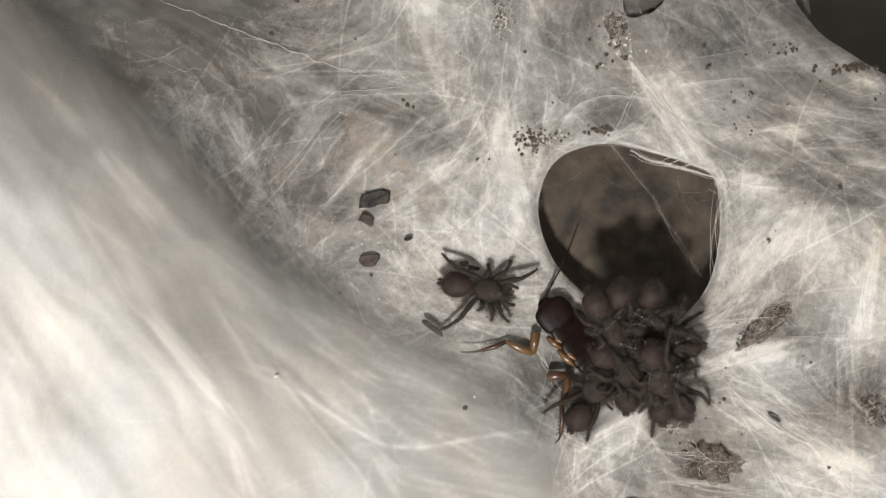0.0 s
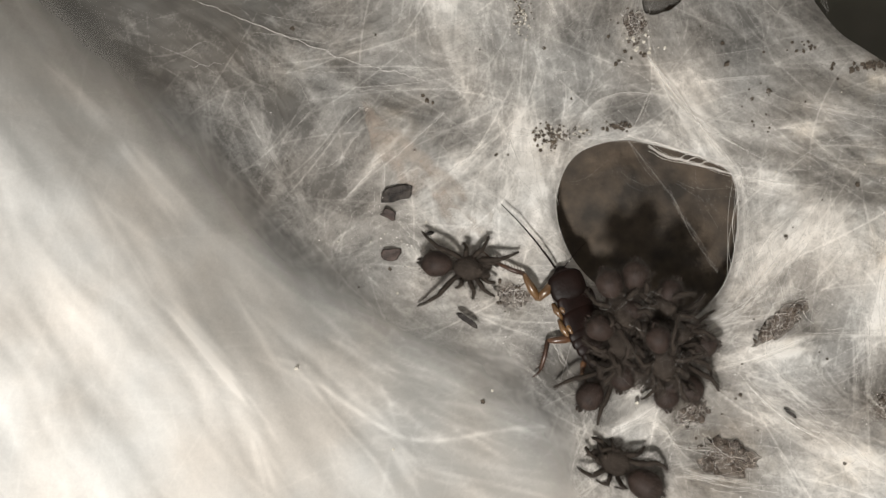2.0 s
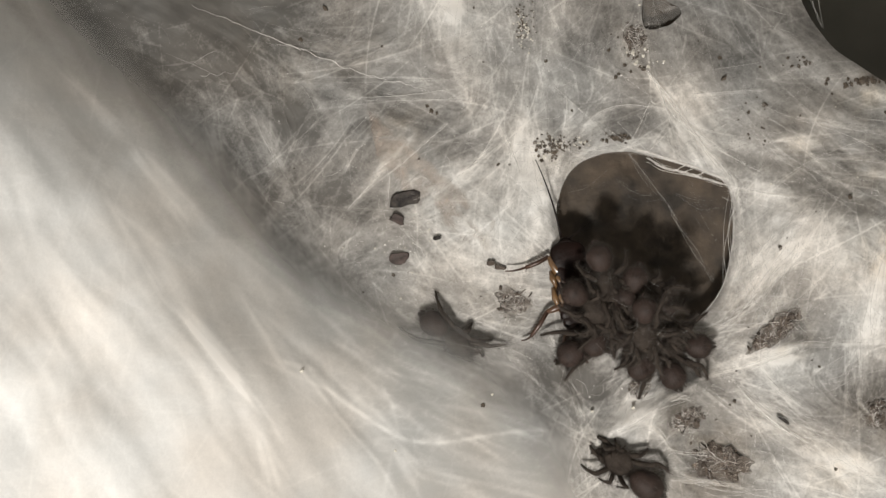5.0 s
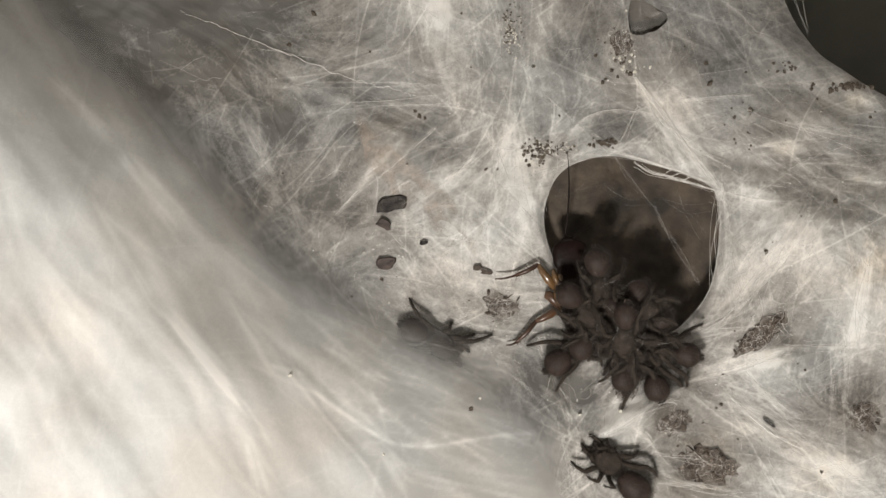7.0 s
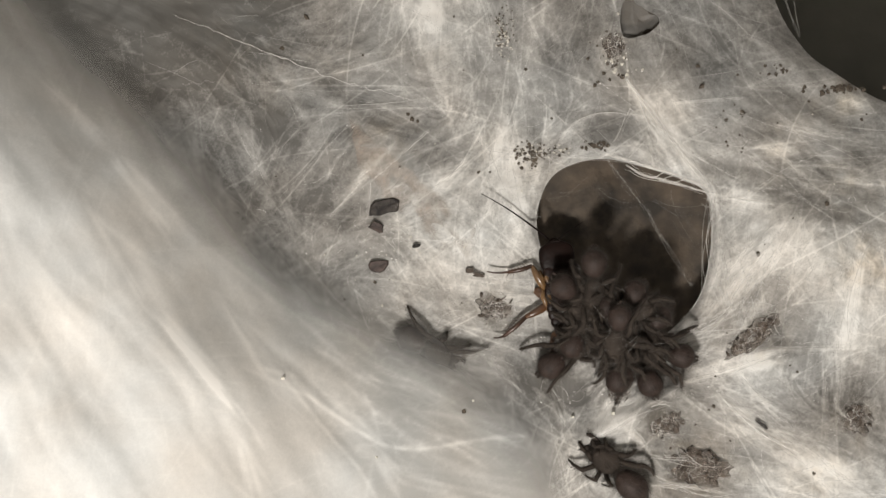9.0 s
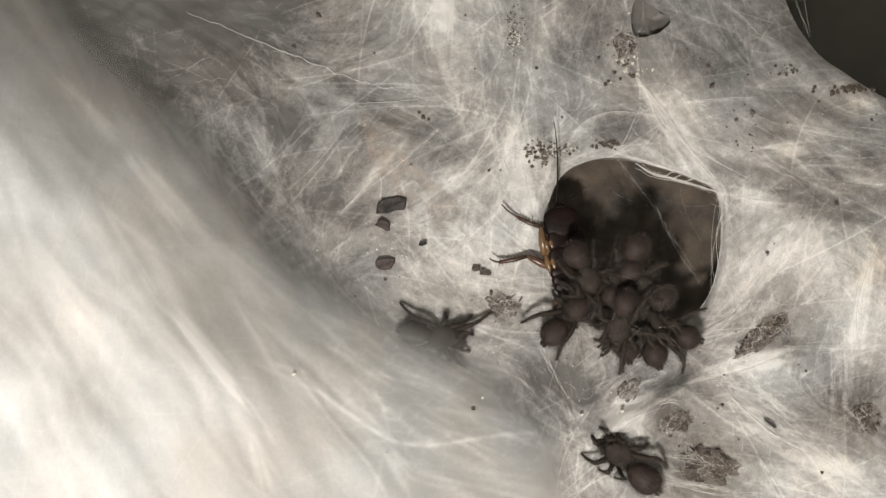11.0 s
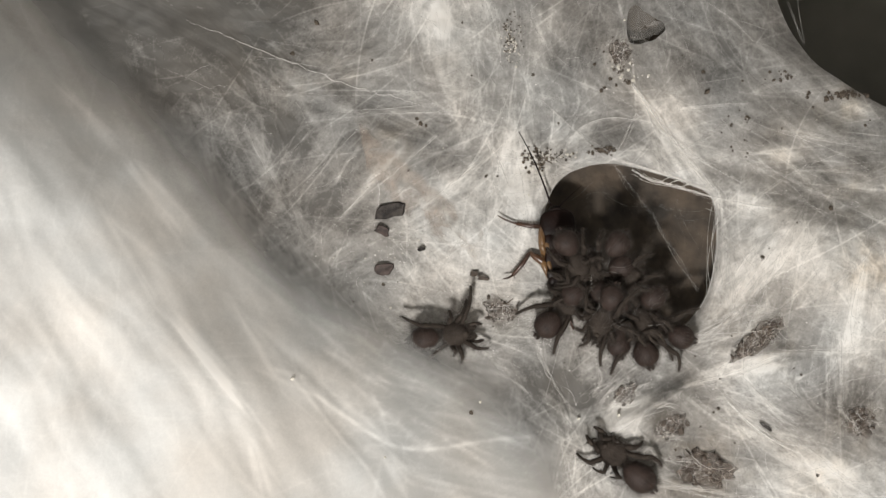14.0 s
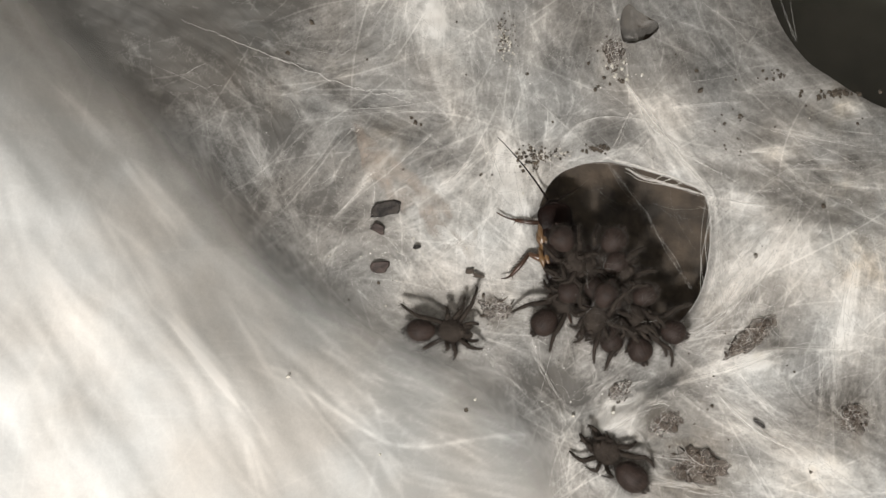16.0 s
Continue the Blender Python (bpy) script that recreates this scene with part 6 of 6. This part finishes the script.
S14 = [(0, 36.9, -23.2, 4.4, 100), (1, 35.1, -20.7, 4.3, 100), (2, 35.6, -22.0, 4.2, 100), (2.7, 34.1, -20.0, 4.0, 100), (3.5, 33.1, -18.7, 3.8, 100), (4.5, 32.4, -17.9, 3.6, 100), (7.5, 31.8, -19.2, 3.4, 100), (8.5, 32.0, -19.2, 3.4, 100), (11, 31.4, -14.6, 2.8, 100), (12.5, 30.5, -14.1, 2.8, 100), (14, 30.4, -13.1, 2.8, 100), (16, 30.2, -12.9, 2.8, 100)]
ROACH = [(0, 22.0, -14.9, 1.8, 128), (1, 17.9, -12.3, 1.8, 118), (2, 20.3, -11.2, 1.1, 110), (2.7, 19.5, -7.8, 1.1, 104), (3.5, 19.9, -7.0, 1.1, 101), (4.5, 19.8, -5.7, 1.1, 98), (7.5, 22.8, -4.1, 1.1, 97), (8.5, 22.0, -4.5, 1.1, 97), (11, 20.5, 1.8, 1.1, 96), (12.5, 20.6, 2.5, 1.1, 96), (14, 20.4, 2.4, 1.1, 96), (16, 21.0, 3.2, 1.1, 96)]
FRONT_LEG = [(0, 12.0, -16.9, 156, -161), (1, 11.9, -14.9, 164, -133), (2, 12.1, -6.3, 119, -202), (2.7, 14.7, -5.5, 101, -175), (3.5, 15.5, -4.7, 121, -167), (4.5, 16.2, -2.6, 123, -154), (7.5, 16.7, -2.9, 126, -155), (8.5, 16.9, -3.2, 124, -159), (11, 16.7, 4.0, 98, -202), (12.5, 17.6, 3.9, 90, -196), (14, 17.3, 5.0, 96, -187), (16, 18.1, 5.4, 98, -186)]
MIDDLE_LEG = [(0, 21.2, -27.7, -105, -92), (1, 17.6, -22.5, -117, -101), (2, 16.0, -17.7, -173, -104), (2.7, 15.8, -18.2, -130, -109), (3.5, 14.4, -9.8, -203, -122), (4.5, 15.9, -11.1, -157, -115), (7.5, 16.3, -12.7, -149, -133), (8.5, 16.2, -12.8, -145, -133), (11, 14.3, -1.1, -205, -167), (12.5, 15.2, -1.5, -206, -121), (14, 15.3, 0.4, -213, -127), (16, 16.1, -0.1, -199, -129)]
S15 = [(0, 30.4, -16.2, 3.6, -70), (1, 27.3, -13.2, 3.6, -70), (2, 28.8, -13.6, 3.6, -70), (2.7, 26.7, -10.3, 3.6, -70), (3.5, 27.1, -8.9, 3.6, -70), (4.5, 27.0, -8.8, 3.6, -70), (7.5, 28.2, -9.4, 3.6, -70), (8.5, 28.2, -9.2, 3.6, -70), (11, 28.8, -5.5, 3.6, -70), (12.5, 28.2, -5.2, 3.6, -70), (14, 27.0, -3.4, 3.6, -70), (16, 27.2, -3.1, 3.6, -70)]
S16 = [(0, 36.0, -24.1, 2.2, 120), (1, 33.5, -21.1, 2.2, 120), (2, 34.1, -22.0, 2.2, 120), (2.7, 32.1, -18.9, 2.2, 120), (3.5, 32.5, -17.4, 2.2, 120), (4.5, 31.5, -16.6, 2.2, 120), (7.5, 30.7, -17.5, 2.2, 120), (8.5, 30.8, -17.4, 2.2, 120), (11, 30.1, -12.2, 2.2, 120), (12.5, 29.2, -11.6, 2.2, 120), (14, 29.2, -10.1, 2.2, 120), (16, 29.2, -9.9, 2.2, 120)]
LOOSE_FLAKE = [(0, -0.4, -14.5, 1.4, -38), (1, 0.6, -14.4, 1.4, -38), (1.8, 0.3, -14.3, 1.4, -28), (2, 2.4, -14.2, 1.4, -36), (2.1, 2.9, -13.0, 1.4, -36), (2.3, 1.5, -16.0, 1.4, -36), (2.7, 1.3, -15.7, 1.4, -36), (3.5, -0.3, -15.8, 1.4, -36), (4.5, 1.3, -15.4, 1.4, -36), (7.5, -0.0, -15.3, 1.4, -36), (8.5, 0.3, -15.6, 1.4, -36), (11, -1.7, -17.1, 0.4, -36), (12.5, -2.2, -17.9, 0.4, -36), (16, -2.2, -19.4, 0.4, -36)]
DRIFT = [(0, -1.0, -0.35), (1.5, -0.95, -0.3), (2, -0.5, -0.35), (2.5, -0.3, -0.25), (3.5, -0.65, -0.2), (4, -0.55, -0.15), (4.5, 0.3, 0.1), (7, 0, 0), (8.5, 0, 0), (11, -0.75, -0.1), (13, -0.7, 0), (14, -0.6, -0.1), (16, -0.5, 0)]

PILE = {"S1": S1, "S2": S2, "S3": S3, "S4": S4, "S5": S5, "S6": S6, "S7": S7, "S8": S8, "S9": S9, "S10": S10, "S11": S11, "S12": S12, "S13": S13, "S14": S14, "S15": S15, "S16": S16}
PITCH = {"S5": -22, "S6": -18, "S7": -6, "S8": -8, "S9": -4, "S11": 8, "S12": 6, "S13": 6, "S14": 4}


def carry(ob, rows, pitch=0.0):
    """Keys a thing along its rows; it carries its size with it."""
    walk(ob, [(t, pose(x * MM, y * MM, z * MM, pitch, 0, h - 90)) for t, x, y, z, h in rows])


def limb(parts, rows, up):
    """Moves a leg of the prey: seconds, the knee east and north in millimetres, and which way its thigh and shin run."""
    leg, shin, foot = parts
    bodies = {t: pose(x * MM, y * MM, z * MM, 0, 0, h - 90) for t, x, y, z, h in ROACH}
    walk(leg, [(t, bodies[t].inverted() @ pose(x * MM, y * MM, up * MM, 0, 0, thigh)) for t, x, y, thigh, _ in rows])
    for piece in (shin, foot):
        walk(piece, [(t, pose(0, 0, 0, 0, 0, run - thigh)) for t, _, _, thigh, run in rows])


def stride(legs, spans, reach, turns):
    """Lets the legs of a spider step in turn during the given spans; turns: how far a leg has swung forward by a time."""
    for i, leg in enumerate(legs):
        rest, way = leg.matrix_basis.copy(), (1 if i % 2 == 0 else -1)
        swung = turns.get(i, ((0.0, 0.0), (16.0, 0.0)))
        beat = {0.0: 0.0, 16.0: 0.0, **{t: 0.0 for t, _ in swung}}
        for a, b in spans:
            for k in range(int((b - a) / 0.2) + 1):
                beat[round(a + 0.2 * k, 2)] = reach * math.sin(k * math.pi / 2 + (i % 2) * math.pi + i * 0.7) if a + 0.1 < a + 0.2 * k < b - 0.1 else 0.0
        walk(leg, [(t, rest @ pose(0, 0, 0, 0, 0, beat[t] + way * float(np.interp(t, *zip(*swung))))) for t in sorted(beat)])


def twitch(ob, reach, pause, seed):
    """Small uneasy movements of a limb about its joint."""
    r = random.Random(seed)
    rest, t, rows = ob.matrix_basis.copy(), 0.0, []
    while t < 16.0 - pause / 2:
        rows.append((round(t, 2), rest @ pose(0, 0, 0, 0, r.uniform(-0.3, 0.3) * reach, r.uniform(-1, 1) * reach)))
        t += pause * r.uniform(0.6, 1.4)
    rows.append((16.0, rows[-1][1]))
    walk(ob, rows)


def swing(ob, turns):
    """Turns a limb about its joint to the given angles at the given times."""
    rest = ob.matrix_basis.copy()
    walk(ob, [(t, rest @ pose(0, 0, 0, 0, 0, a)) for t, a in turns])


def motions():
    carry(walker, WALKER)
    carry(comer, COMER)
    for key, rows in PILE.items():
        carry(pile[key], rows, PITCH.get(key, 0.0))
    carry(prey, ROACH)
    stride(walker_legs, [(0.2, 2.6), (12.8, 13.6)], 12, {1: ((0, 0), (12.8, -5), (13.3, -30), (16, -32)), 3: ((0, 0), (2.0, 0), (2.6, 20), (12.8, 20), (13.4, -8), (16, -8)),
                                                         0: ((0, 0), (12.8, 5), (13.6, 24), (16, 24)), 6: ((0, 0), (2.0, 0), (2.4, -34), (16, -34)), 2: ((0, 0), (12.8, 0), (13.6, -16), (16, -16))})
    stride(comer_legs, [(0.0, 1.6)], 12, {})
    limb(prey_legs["front"], FRONT_LEG, 2.4)
    limb(prey_legs["middle"], MIDDLE_LEG, 2.2)
    swing(prey_legs["antenna", -1], ((0, -68), (1.0, -49), (1.5, -20), (2.0, 15), (2.7, 6), (3.5, 12), (4.5, 10), (7.5, -15), (8.5, 50), (11.0, -9), (12.5, 42), (14.0, 13), (16.0, 28)))
    walk(loose_flake, [(t, pose(x * MM, y * MM, z * MM, 0, 0, a)) for t, x, y, z, a in LOOSE_FLAKE])
    for ob in flakes:
        rest = ob.matrix_basis.copy()
        walk(ob, [(t, Matrix.Translation((x * MM, y * MM, 0)) @ rest) for t, x, y in DRIFT])
    twitch(prey_legs["antenna", 1], 8, 0.9, 34)
    for k, leg in enumerate(pile_legs):
        if k % 3 == 0:
            twitch(leg, 6, 1.3, 200 + k)


motions()
